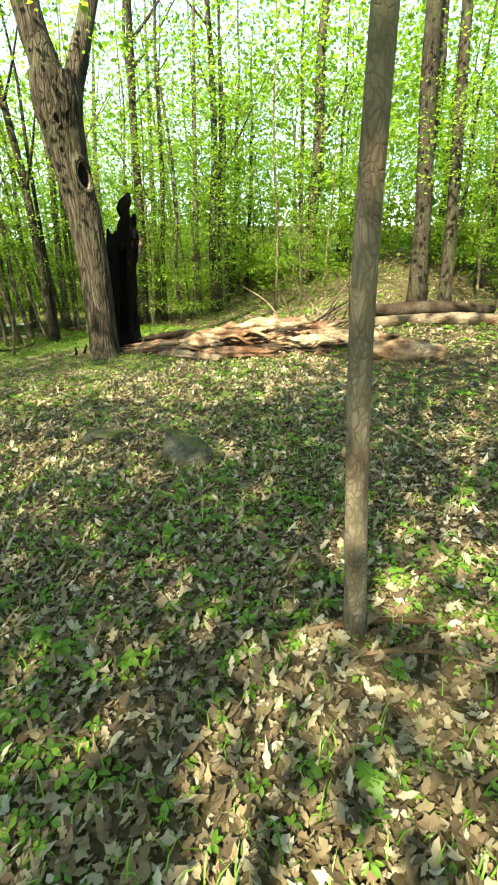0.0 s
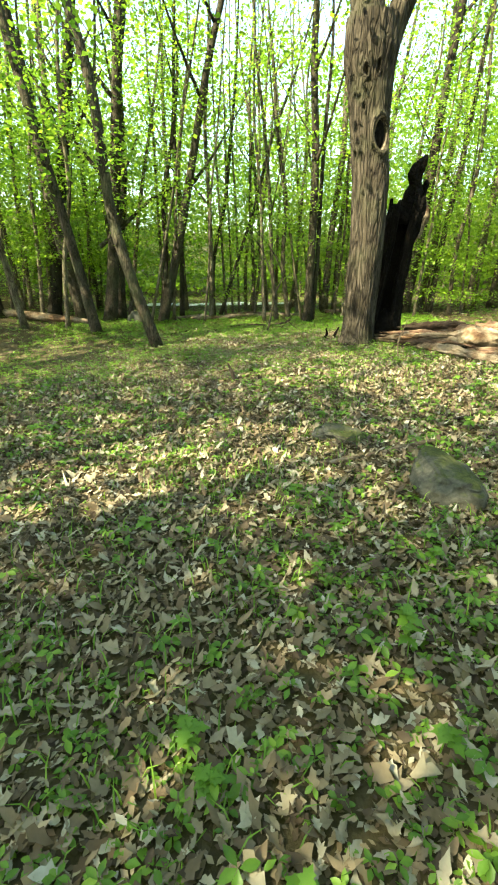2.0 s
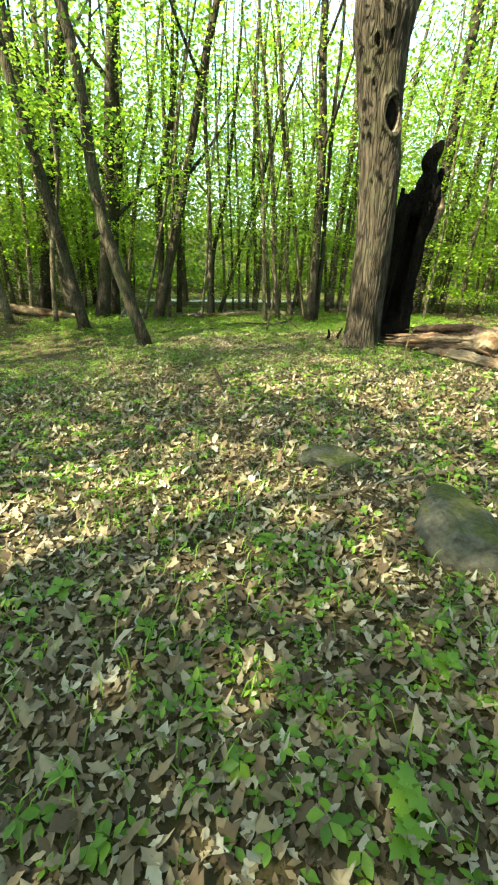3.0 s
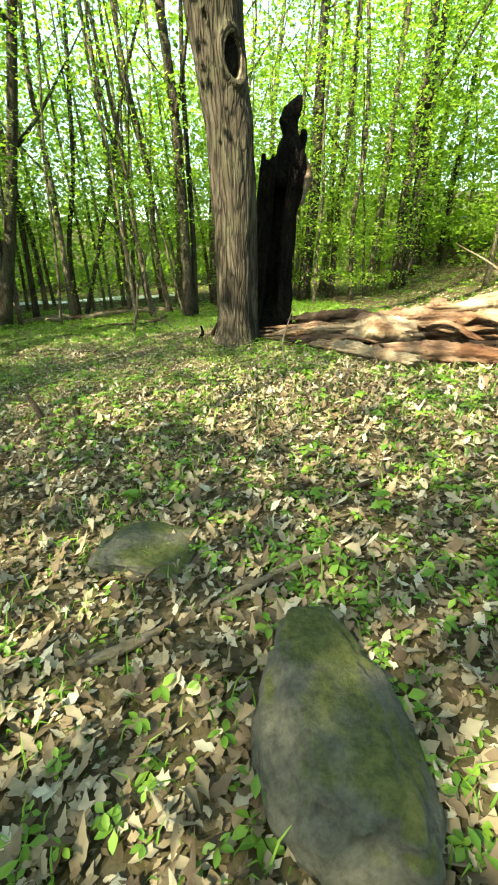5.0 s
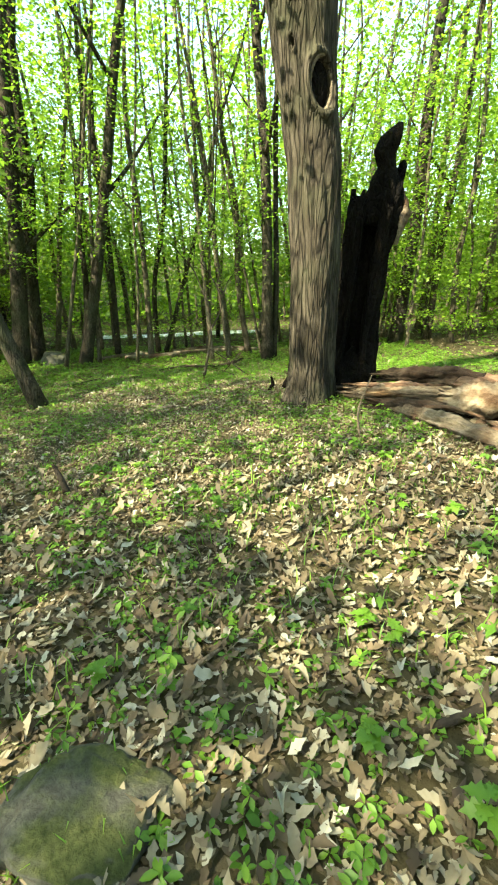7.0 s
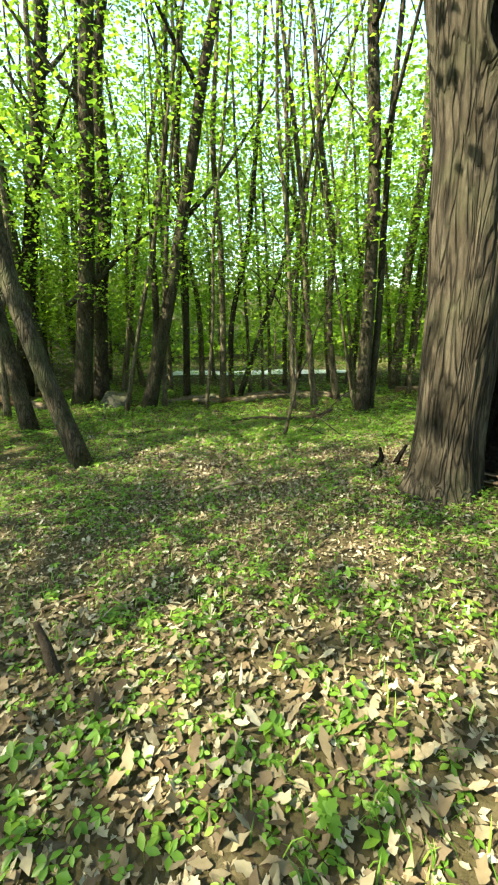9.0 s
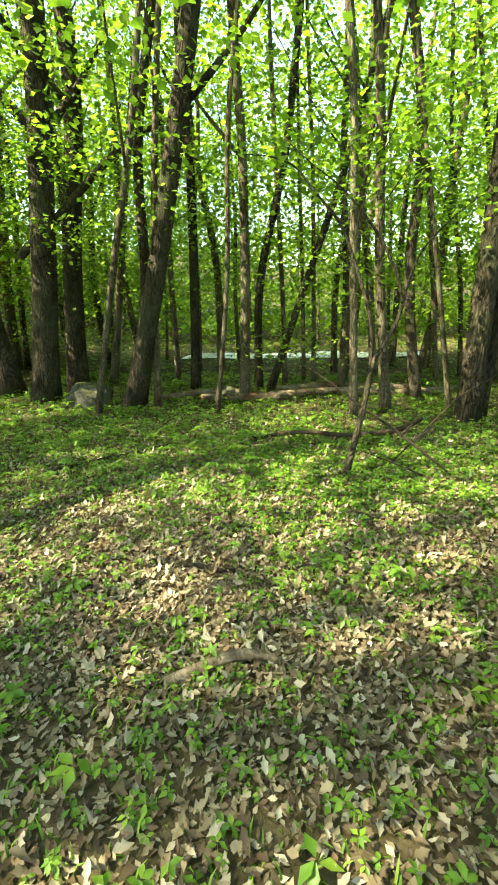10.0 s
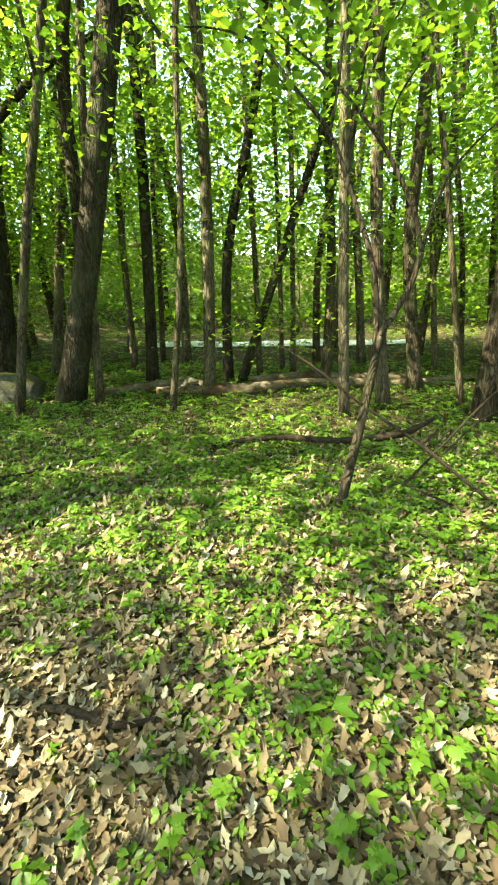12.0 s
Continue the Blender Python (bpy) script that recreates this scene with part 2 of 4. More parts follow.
# ---- ground ----
def ground_sheet():
    xs = np.concatenate([np.linspace(-400, -30, 12), np.linspace(-28, -8, 21), np.linspace(-7.8, 7.8, 79), np.linspace(8, 28, 21), np.linspace(30, 400, 12)])
    ys = np.concatenate([np.linspace(-400, -20, 12), np.linspace(-18, -6, 13), np.linspace(-5.8, 16, 110), np.linspace(17, 60, 44), np.linspace(70, 500, 12)])
    X, Y = np.meshgrid(xs, ys)
    Z = floor_z(X, Y)
    verts = np.stack([X, Y, Z], -1).reshape(-1, 3)
    w = len(xs)
    i = (np.arange(len(ys) - 1)[:, None] * w + np.arange(w - 1)[None]).ravel()
    tris = np.concatenate([np.stack([i, i + 1, i + w + 1], -1), np.stack([i, i + w + 1, i + w], -1)])
    return quick_mesh("ground", verts, tris, GROUND, True)


tagged(new("ground", ground_sheet()), "forest floor of brown leaf litter and dark soil", "ground", kind="structure")

# ---- trees ----
def crown_arrays(seed, spread, low, high, count, size):
    """Leaves of one crown in flat layered sprays round the axis, with gaps."""
    rng = np.random.default_rng(seed)
    sprays = max(10, count // 45)
    pts = []
    for k in range(sprays):
        h = low + (high - low) * rng.random() ** 1.3
        u = (h - low) / (high - low)
        r = spread * (0.35 + 0.65 * math.sin(math.pi * min(1, 0.25 + 0.75 * u))) * math.sqrt(rng.random())
        a = rng.uniform(0, 6.283)
        c = np.array([r * math.cos(a), r * math.sin(a), h - 0.12 * r])
        n = 45
        q = rng.normal(0, 1, (n, 3)) * np.array([0.42, 0.42, 0.07])
        q[:, 2] -= 0.16 * (q[:, 0] ** 2 + q[:, 1] ** 2)
        pts.append(c + q)
    pts = np.concatenate(pts)
    return leaf_arrays(pts, size, rng, 0.25, 0.4)


CROWNS = {}


def crown_mesh(kind):
    if kind not in CROWNS:
        spread, low, high, count, size = {
            "low": (2.4, 1.9, 6.5, 2900, 0.075), "high": (3.0, 2.9, 9.5, 3100, 0.078), "tall": (3.5, 3.8, 11.5, 3000, 0.085), "deep": (3.8, 6.0, 14.0, 3000, 0.15), "bush": (1.8, 0.9, 4.6, 2000, 0.068),
        }[kind[:-1]]
        v, t = crown_arrays(hash_of(kind), spread, low, high, count, size)
        CROWNS[kind] = quick_mesh("crown", v, t, LEAF)
    return CROWNS[kind]


def hash_of(text):
    return sum((i + 7) * ord(c) for i, c in enumerate(text)) % 9973


def tree(x, y, r, lean=(0.0, 0.0), height=14.0, bark=None, crown="high", bend=0.0, seed=0, fork=None, limbs=2, label="", group="", sides=12, flare=1.35, name="tree"):
    """A tree on the floor at x, y: trunk, limbs and a crown. lean: metres that its top goes aside in ten metres of height."""
    bark = bark or BARK
    rng = np.random.default_rng(seed + 11)
    z0 = ground_at(x, y)
    top = root(name, label or "tall slim forest tree with grey-brown bark and green leaves", "tree", group, (x, y, z0))
    hs = np.linspace(0, 1, 7)
    sway = 0.012 if height <= 8 else 0.06
    axis = np.stack([lean[0] * hs * height / 10 + bend * np.sin(hs * 3.14) + rng.normal(0, sway, 7) * (hs > 0), lean[1] * hs * height / 10 + rng.normal(0, sway, 7) * (hs > 0), hs * height - 0.12 * (hs == 0)], -1)
    line = spline(axis, 26)
    rr = np.interp(np.linspace(0, 1, 26), [0, 0.02, 0.06, 0.5, 1], [r * flare, r * (1 + (flare - 1) * 0.5), r, r * 0.72, r * 0.12])
    pieces = [tube_arrays(line, rr, sides, 0.05, seed)]
    v, t = joined(pieces)
    part("trunk", quick_mesh("trunk", v, t, bark, True), top)
    for k in range(limbs):
        s = rng.uniform(0.28, 0.7)
        i = int(s * 25)
        a = rng.uniform(0, 6.283) if fork is None or k else fork
        L = rng.uniform(1.2, 2.8)
        p0 = line[i]
        p1 = p0 + np.array([math.cos(a) * L * 0.4, math.sin(a) * L * 0.4, L * 0.45])
        p2 = p0 + np.array([math.cos(a) * L, math.sin(a) * L, L * 1.3])
        v, t = tube_arrays(spline([p0, p1, p2], 9), [rr[i] * 0.5, rr[i] * 0.12], 7, 0.05, seed + k)
        part("limb", quick_mesh("limb", v, t, bark, True), top)
    if crown:
        c = part("crown", crown_mesh(crown), top)
        mid = line[16]
        c.location = (mid[0] * 0.8, mid[1] * 0.8, 0)
        c.rotation_euler = (0, 0, rng.uniform(0, 6.283))
    return top


SLIM = "slim forest tree with dark grey bark and light green leaves"
BROAD = "broad old forest tree with furrowed brown bark"
LEANING = "leaning dark forest tree with a bare crooked trunk"
# x, y, radius, lean x, lean y, crown, dark bark, size
STANDING = [
    (0.44, 8.43, 0.147, -0.33, 0, "tall1", 1, 0.68), (0.57, 8.56, 0.082, -0.04, 0, "high2", 1, 0.68), (-2.75, 5.85, 0.095, -2.3, 0.1, "high3", 1, 1),
    (-4.2, 7.1, 0.1, -1.9, 0.2, "high1", 1, 1), (-5.1, 9.2, 0.14, -1.6, 0.1, "high2", 1, 1), (-6.00, 9.60, 0.23, 1.8, 0, "tall1", 1, 0.68),
    (-4.37, 8.85, 0.215, 1.3, 0, "tall2", 1, 0.68), (-4.21, 9.30, 0.185, 0.8, 0, "high3", 1, 0.68), (-3.07, 8.63, 0.155, 2.35, 0, "tall3", 1, 0.68),
    (-3.29, 8.23, 0.053, 2.12, 0, "high1", 0, 0.68), (-3.15, 8.94, 0.090, 0.99, 0, "high2", 1, 0.68), (-2.79, 8.70, 0.054, 0.80, 0, "high2", 0, 0.68),
    (-2.69, 9.72, 0.090, 0.11, 0, "high3", 1, 0.68), (-2.05, 8.57, 0.040, 0.88, 0, "tall1", 0, 0.68), (-1.89, 9.24, 0.087, -0.05, 0, "tall3", 0, 0.68),
    (-1.86, 9.94, 0.081, 0.91, 0, "tall2", 1, 0.68), (-1.71, 9.84, 0.070, 3.18, 0, "high1", 1, 0.68), (-1.53, 10.22, 0.050, -0.62, 0, "high3", 0, 0.68),
    (-1.33, 10.79, 0.043, -0.52, 0, "high2", 0, 0.68), (-0.76, 10.58, 0.082, -0.37, 0, "high1", 0, 0.68), (-0.59, 8.42, 0.055, -0.76, 0, "high2", 0, 0.68),
    (-0.31, 11.06, 0.077, -1.36, 0, "high3", 0, 0.68), (-0.26, 8.69, 0.072, -1.14, 0, "tall2", 0, 0.68), (0.13, 9.52, 0.090, -1.20, 0, "high3", 0, 0.68),
    (0.53, 10.63, 0.050, -1.70, 0, "high1", 0, 0.68), (0.38, 8.84, 0.038, -2.04, 0, "high2", 0, 0.68), (-4.15, 10.11, 0.085, 1.78, 0, "high1", 0, 0.68),
    (-3.24, 10.50, 0.066, -0.33, 0, "high3", 0, 0.68), (-1.16, 10.48, 0.046, -0.47, 0, "high1", 0, 0.68), (-6.51, 10.95, 0.137, 0.94, 0, "high3", 0, 0.68),
    (4.04, 11.9, 0.09, 0.5, 0.0, "high1", 1, 1), (6.65, 11.36, 0.13, 0.3, 0.0, "tall1", 1, 1), (3.5, 10.35, 0.13, 0.6, -0.1, "high2", 1, 1),
    (5.66, 11.02, 0.085, 0.5, -0.1, "high3", 0, 1), (6.95, 11.5, 0.08, 0.4, 0.0, "high1", 1, 1), (8.86, 4.37, 0.22, -0.4, 0.2, "tall2", 1, 1),
    (9.36, 3.87, 0.15, -0.4, 0.2, "high2", 1, 1), (8.3, 13.3, 0.12, 0.1, 0.0, "tall3", 1, 1), (10.6, 11, 0.22, 0.5, -0.3, "tall2", 1, 1),
    (1.33, 10.83, 0.10, 0.3, -0.2, "high1", 0, 1), (1.62, 10.95, 0.06, 0.2, -0.1, "bush1", 0, 1), (4.9, 12.6, 0.09, 0.5, 0.0, "high3", 0, 1),
    (10.9, 3, 0.12, 0.3, 0.2, "high1", 0, 1), (11.2, 6.2, 0.16, 0.2, 0.1, "high3", 1, 1), (-6.6, 6.9, 0.11, -1.4, 0.2, "high2", 1, 1),
    (-6.9, 8.6, 0.13, -1.2, 0.1, "tall3", 1, 1), (-5.9, 7.6, 0.07, -1.8, 0.1, "high1", 0, 1), (0.952, 11.179, 0.05, -1.4, -0.2, "high1", 0, 0.68),
    (1.374, 11.451, 0.065, -1.6, -0.3, "high2", 0, 0.68), (1.53, 9.383, 0.07, 0.4, 0.0, "low1", 0, 0.68), (-5.046, 7.772, 0.075, 1.0, 0.1, "high3", 0, 0.68),
]
STEMS = []
for k, (x, y, r, lx, ly, crown, dark, size) in enumerate(STANDING):
    STEMS.append(tree(x, y, r, (lx, ly), 15 if r > 0.12 else 12, BARK_DARK if dark else BARK, crown if (r > 0.082 or k % 3 == 0) and not (y > 8.5 and -2.3 < x < 1.2 and k % 3 != 2) and not (x < -3 and y > 8 and k % 2) else None, seed=k, label=LEANING if lx < -2 or lx > 3 else BROAD if r > 0.15 else SLIM, group="forest trees", limbs=3 if r > 0.12 else 1))
    STEMS[-1].scale = (size, size, size)

v, t = tube_arrays(spline([(-0.12, 0.0, 2.5), (0.63, 0.13, 3.12), (1.4, 0.27, 3.82), (1.97, 0.38, 4.22), (2.9, 0.5, 4.6)], 22), [0.075, 0.065, 0.055, 0.045, 0.02], 10, 0.06, 88)
part("limb", quick_mesh("limb", v, t, BARK_DARK, True), STEMS[6], "thick dark limb reaching far out sideways")

# the wood behind and round about: copies of five trees, plus unseen shade trees
PROTO = [
    tree(-6.494, 11.219, 0.07, (0.3, 0.1), 12, BARK, "low1", seed=91, label=SLIM, group="wood behind", limbs=1),
    tree(-5.61, 12.579, 0.10, (-0.4, 0.1), 14, BARK_DARK, "high2", seed=92, label=SLIM, group="wood behind", limbs=2),
    tree(3.026, 11.899, 0.05, (0.2, 0.1), 9, BARK, "bush1", seed=93, label=SLIM, group="wood behind", limbs=1),
    tree(2.21, 10.607, 0.06, (-0.3, 0.0), 11, BARK, "low2", seed=94, label=SLIM, group="wood behind", limbs=1),
    tree(-8.194, 8.839, 0.14, (0.2, 0.0), 16, BARK_DARK, "tall1", seed=95, label=BROAD, group="wood behind", limbs=2),
    # added tree out of view, copied only to shade the path
    tree(-10.5, 1.5, 0.15, (0.1, 0.0), 15, BARK_DARK, "deep1", seed=96, label=BROAD, group="wood behind", limbs=2),
]
for ob in PROTO[:5]:
    ob.scale = (0.72, 0.72, 0.72)
rng = np.random.default_rng(5)
spots = []
while len(spots) < 125:
    a, d = radians(rng.uniform(-80, 55)), rng.uniform(9.6, 27)
    x, y = d * math.sin(-a), 1.2 + d * math.cos(a)
    if 12.6 < y < 16.3 and -9.5 < x < 7.5:
        continue
    if y < 12.6 and -3.9 < x < 2.2:
        continue
    if all((x - p) ** 2 + (y - q) ** 2 > 0.55 for p, q in spots):
        spots.append((x, y))
# added outside the view, only so that their crowns shade the floor
shade_trees = []
while len(shade_trees) < 38:
    x, y = rng.uniform(-22, 14), rng.uniform(-18, 4)
    if (x > -6.2 and y > -4.5 and x < 8) or (x > 3 and y > -2.5):
        continue
    if all((x - p) ** 2 + (y - q) ** 2 > 6 for p, q in shade_trees):
        shade_trees.append((x, y))
young = []
while len(young) < 28:
    x, y = rng.uniform(-7.5, 6), rng.uniform(9.2, 13.3)
    if all((x - p) ** 2 + (y - q) ** 2 > 0.3 for p, q in young + [row[:2] for row in STANDING]):
        young.append((x, y))
for k, (x, y) in enumerate(spots + shade_trees + young):
    which = (0, 2, 1, 3, 2, 0, 4)[k % 7] if k < len(spots) else 5 if k < len(spots) + len(shade_trees) else (2, 0, 2, 3)[k % 4]
    s = rng.uniform(0.85, 1.2)
    copy_thing(PROTO[which], pose(x, y, ground_at(x, y) - 0.02, rng.normal(0, 2.5), rng.normal(0, 2.5), rng.uniform(0, 360)) @ Matrix.Scale(s, 4))


def far_leaves():
    """The leaf curtain of the far wood."""
    rng = np.random.default_rng(12)
    n = 3700
    a = np.radians(rng.uniform(-88, 60, n))
    d = rng.uniform(13.6, 30, n)
    x, y = d * np.sin(-a), 1.2 + d * np.cos(a)
    keep = ~((y > 11.5) & (y < 17) & (x > -9.5) & (x < 7.5) & (rng.random(n) < 0.95))
    x, y, d = x[keep], y[keep], d[keep]
    z = floor_z(x, y) + 0.2 + 9.8 * rng.random(len(x)) ** 1.4
    c = np.stack([x, y, z], -1)
    pts = (c[:, None] + rng.normal(0, 1, (len(c), 46, 3)) * np.array([0.58, 0.58, 0.19])).reshape(-1, 3)
    v, t = leaf_arrays(pts, 0.177, rng, 0.25, 0.45)
    return quick_mesh("far_leaves", v, t, LEAF)


tagged(new("far_woods", far_leaves()), "light green leaf curtain of the far wood", "foliage", kind="stuff")

# ---- materials of the things ----
def wood_material(name, stops, along=(1, 1, 1), turn=-51.6, crack=(0.02, 0.012, 0.008)):
    """Split rotten wood: streaks along the grain, cracks and stains."""
    m, n, l, b = material(name)
    tc, mp = n.new("ShaderNodeTexCoord"), n.new("ShaderNodeMapping")
    mp.vector_type = "TEXTURE"
    mp.inputs["Rotation"].default_value, mp.inputs["Scale"].default_value = (0, 0, radians(turn)), along
    l.new(tc.outputs["Object"], mp.inputs[0])
    v = mp.outputs[0]
    streak = tex_noise(n, l, v, 5.0, 8, 0.65)
    col = ramp(n, l, streak, stops)
    stain = tex_noise(n, l, coords(n, l), 2.6, 5, 0.6)
    col = mix_col(n, l, col, mix_col(n, l, col, (0.35, 0.22, 0.14), 1.0, "MULTIPLY"), ramp(n, l, stain, [(0.45, (0, 0, 0)), (0.62, (0.9, 0.9, 0.9))]))
    fine = tex_noise(n, l, v, 21.0, 6, 0.7)
    col = mix_col(n, l, col, crack, ramp(n, l, fine, [(0.3, (0.9, 0.9, 0.9)), (0.4, (0, 0, 0))]))
    l.new(col, b.inputs["Base Color"])
    b.inputs["Roughness"].default_value = 0.9
    b.inputs["Specular IOR Level"].default_value = 0.2
    bump(n, l, mix_col(n, l, streak, fine, 0.5), b, 0.9, 0.03)
    return m


ROTTEN = wood_material("rotten_wood", [(0.32, (0.03, 0.016, 0.011)), (0.47, (0.11, 0.062, 0.04)), (0.62, (0.20, 0.13, 0.088)), (0.82, (0.33, 0.25, 0.185))], (1.6, 0.3, 0.3))
PALE = wood_material("pale_wood", [(0.3, (0.09, 0.056, 0.036)), (0.5, (0.24, 0.172, 0.115)), (0.72, (0.38, 0.305, 0.225))], (1.6, 0.3, 0.3))
DEADWOOD = wood_material("grey_deadwood", [(0.3, (0.06, 0.045, 0.03)), (0.55, (0.16, 0.125, 0.09)), (0.8, (0.30, 0.25, 0.19))], (0.5, 0.2, 0.2))
TWIG = wood_material("dark_twig", [(0.3, (0.018, 0.013, 0.01)), (0.6, (0.05, 0.037, 0.027)), (0.8, (0.10, 0.075, 0.055))], (0.2, 0.2, 0.2))


def char_material():
    m, n, l, b = material("charred_wood")
    v = coords(n, l, (1, 1, 0.4))
    vor = n.new("ShaderNodeTexVoronoi")
    vor.feature, vor.inputs["Scale"].default_value = "DISTANCE_TO_EDGE", 26
    l.new(v, vor.inputs["Vector"])
    big = tex_noise(n, l, coords(n, l, (1, 1, 0.5)), 4.0, 5)
    col = ramp(n, l, big, [(0.4, (0.004, 0.0034, 0.003)), (0.6, (0.009, 0.007, 0.0055)), (0.75, (0.03, 0.018, 0.01))])
    l.new(col, b.inputs["Base Color"])
    b.inputs["Roughness"].default_value = 0.9
    b.inputs["Specular IOR Level"].default_value = 0.05
    bump(n, l, ramp(n, l, vor.outputs[0], [(0.0, (0, 0, 0)), (0.2, (1, 1, 1))]), b, 0.9, 0.02)
    return m


CHAR = char_material()


def stone_material():
    m, n, l, b = material("mossy_stone")
    v = coords(n, l)
    fine = tex_noise(n, l, v, 34.0, 8, 0.7)
    big = tex_noise(n, l, v, 4.5, 5, 0.6)
    col = ramp(n, l, fine, [(0.3, (0.036, 0.034, 0.027)), (0.7, (0.105, 0.1, 0.08))])
    geo = n.new("ShaderNodeNewGeometry")
    up = n.new("ShaderNodeSeparateXYZ")
    l.new(geo.outputs["Normal"], up.inputs[0])
    mul = n.new("ShaderNodeMath")
    mul.operation = "MULTIPLY"
    l.new(up.outputs[2], mul.inputs[0])
    l.new(big, mul.inputs[1])
    moss = ramp(n, l, fine, [(0.35, (0.03, 0.04, 0.01)), (0.7, (0.10, 0.10, 0.03))])
    col = mix_col(n, l, col, moss, ramp(n, l, mul.outputs[0], [(0.39, (0, 0, 0)), (0.52, (0.85, 0.85, 0.85))]))
    l.new(col, b.inputs["Base Color"])
    b.inputs["Roughness"].default_value = 0.95
    b.inputs["Specular IOR Level"].default_value = 0.1
    bump(n, l, mix_col(n, l, fine, big, 0.5), b, 0.9, 0.03)
    return m


STONE = stone_material()


# ---- the old hollow tree ----
def old_tree():
    x0, y0 = 0.69, 4.98
    z0 = ground_at(x0, y0)
    top = root("old_tree", "old shaggy-barked tree with a round knothole and forked trunk", "tree", at=(x0, y0, z0))
    rows, sides = 230, 120
    zs = np.linspace(-0.12, 4.35, rows)
    ax = np.interp(zs, [0, 0.6, 1.5, 2.4, 3.2, 3.8, 4.4], [0.02, 0.03, 0.04, 0.0, -0.12, -0.2, -0.22])
    ay = np.interp(zs, [0, 4.4], [0.0, 0.1])
    rad = np.interp(zs, [-0.2, 0, 0.15, 0.45, 1.4, 2.4, 3.1, 3.6, 4.0, 4.4], [0.36, 0.31, 0.27, 0.245, 0.245, 0.25, 0.265, 0.30, 0.36, 0.34])
    ang = np.linspace(0, 2 * np.pi, sides, endpoint=False)
    A, Z = np.meshgrid(ang, zs)
    R = rad[:, None] * (1 + 0.05 * np.sin(2 * A + 0.8 * Z) + 0.035 * np.sin(3 * A - 1.1 * Z + 1) + 0.02 * np.sin(5 * A + 2.3 * Z))
    R += np.where(Z < 0.5, (0.5 - Z) ** 2 * 0.22 * np.maximum(0, np.sin(4 * A + 0.6)), 0)
    # shaggy plates and furrows
    for i in range(rows):
        for j in range(sides):
            a, z = ang[j], zs[i]
            p = Vector((math.cos(a) * 3.4, math.sin(a) * 3.4, z * 1.25))
            n1 = noise.noise(p * 2.1)
            ridge = 1 - abs(noise.noise(Vector((p.x * 3.2, p.y * 3.2, z * 1.1))))
            R[i, j] += 0.012 * n1 + 0.034 * (ridge - 0.75) * (1 if ridge > 0.55 else 0.6)

    def pit(angle, height, wa, wz, deep, lip):
        d = np.angle(np.exp(1j * (A - angle))) * rad[:, None]
        q = np.sqrt((d / wa) ** 2 + ((Z - height) / wz) ** 2)
        rim = np.exp(-(((q - 1.25) / 0.22) ** 2)) * lip
        calm = smooth(2.0, 1.3, q)
        return q, rim, deep * smooth(1.02, 0.72, q), calm

    for angle, height, wa, wz, deep, lip in ((radians(-70), 3.03 - z0, 0.10, 0.19, 0.23, 0.045), (radians(-112), 3.75 - z0, 0.035, 0.07, 0.06, 0.012), (radians(-80), 3.8 - z0, 0.025, 0.07, 0.05, 0.01), (radians(-122), 3.35 - z0, 0.025, 0.05, 0.04, 0.008)):
        q, rim, sunk, calm = pit(angle, height, wa, wz, deep, lip)
        base_r = rad[:, None] * np.ones_like(R)
        R = R * (1 - calm * 0.8) + base_r * calm * 0.8 + rim - sunk
    V = np.stack([ax[:, None] + np.cos(A) * R, ay[:, None] + np.sin(A) * R, Z], -1).reshape(-1, 3)
    i = (np.arange(rows - 1)[:, None] * sides + np.arange(sides)[None]).ravel()
    j = (np.arange(rows - 1)[:, None] * sides + (np.arange(sides)[None] + 1) % sides).ravel()
    tris = np.concatenate([np.stack([i, j, j + sides], -1), np.stack([i, j + sides, i + sides], -1)])
    part("trunk", quick_mesh("trunk", V, tris, BARK_BIG, True), top, "furrowed shaggy grey-brown bark")
    lip_line = [(ax[160] + math.cos(radians(-70) + 0.43 * math.cos(u)) * 0.272, ay[160] + math.sin(radians(-70) + 0.43 * math.cos(u)) * 0.272, 3.03 - z0 + 0.215 * math.sin(u)) for u in np.linspace(0, 6.2832, 25)]
    v, t = tube_arrays(lip_line, [0.016, 0.022, 0.015, 0.021, 0.016], 8, 0.16, 3, False)
    part("knothole_rim", quick_mesh("knothole_rim", v, t, DEADWOOD, True), top, "pale rounded callus rim of the knothole")
    # black ellipsoid set in the shallow pit, in place of its inner shade
    bm = bmesh.new()
    bmesh.ops.create_uvsphere(bm, u_segments=24, v_segments=14, radius=1.0)
    bmesh.ops.transform(bm, matrix=pose(ax[160] + 0.2 * math.cos(radians(-70)), ay[160] + 0.2 * math.sin(radians(-70)), 3.03 - z0, 0, 0, 20) @ Matrix.Diagonal((0.1, 0.05, 0.2, 1)), verts=bm.verts)
    hollow = bpy.data.meshes.new("knothole")
    bm.to_mesh(hollow)
    bm.free()
    hollow.materials.append(CHAR)
    part("knothole", hollow, top, "black plug standing in for the shade inside the knothole")
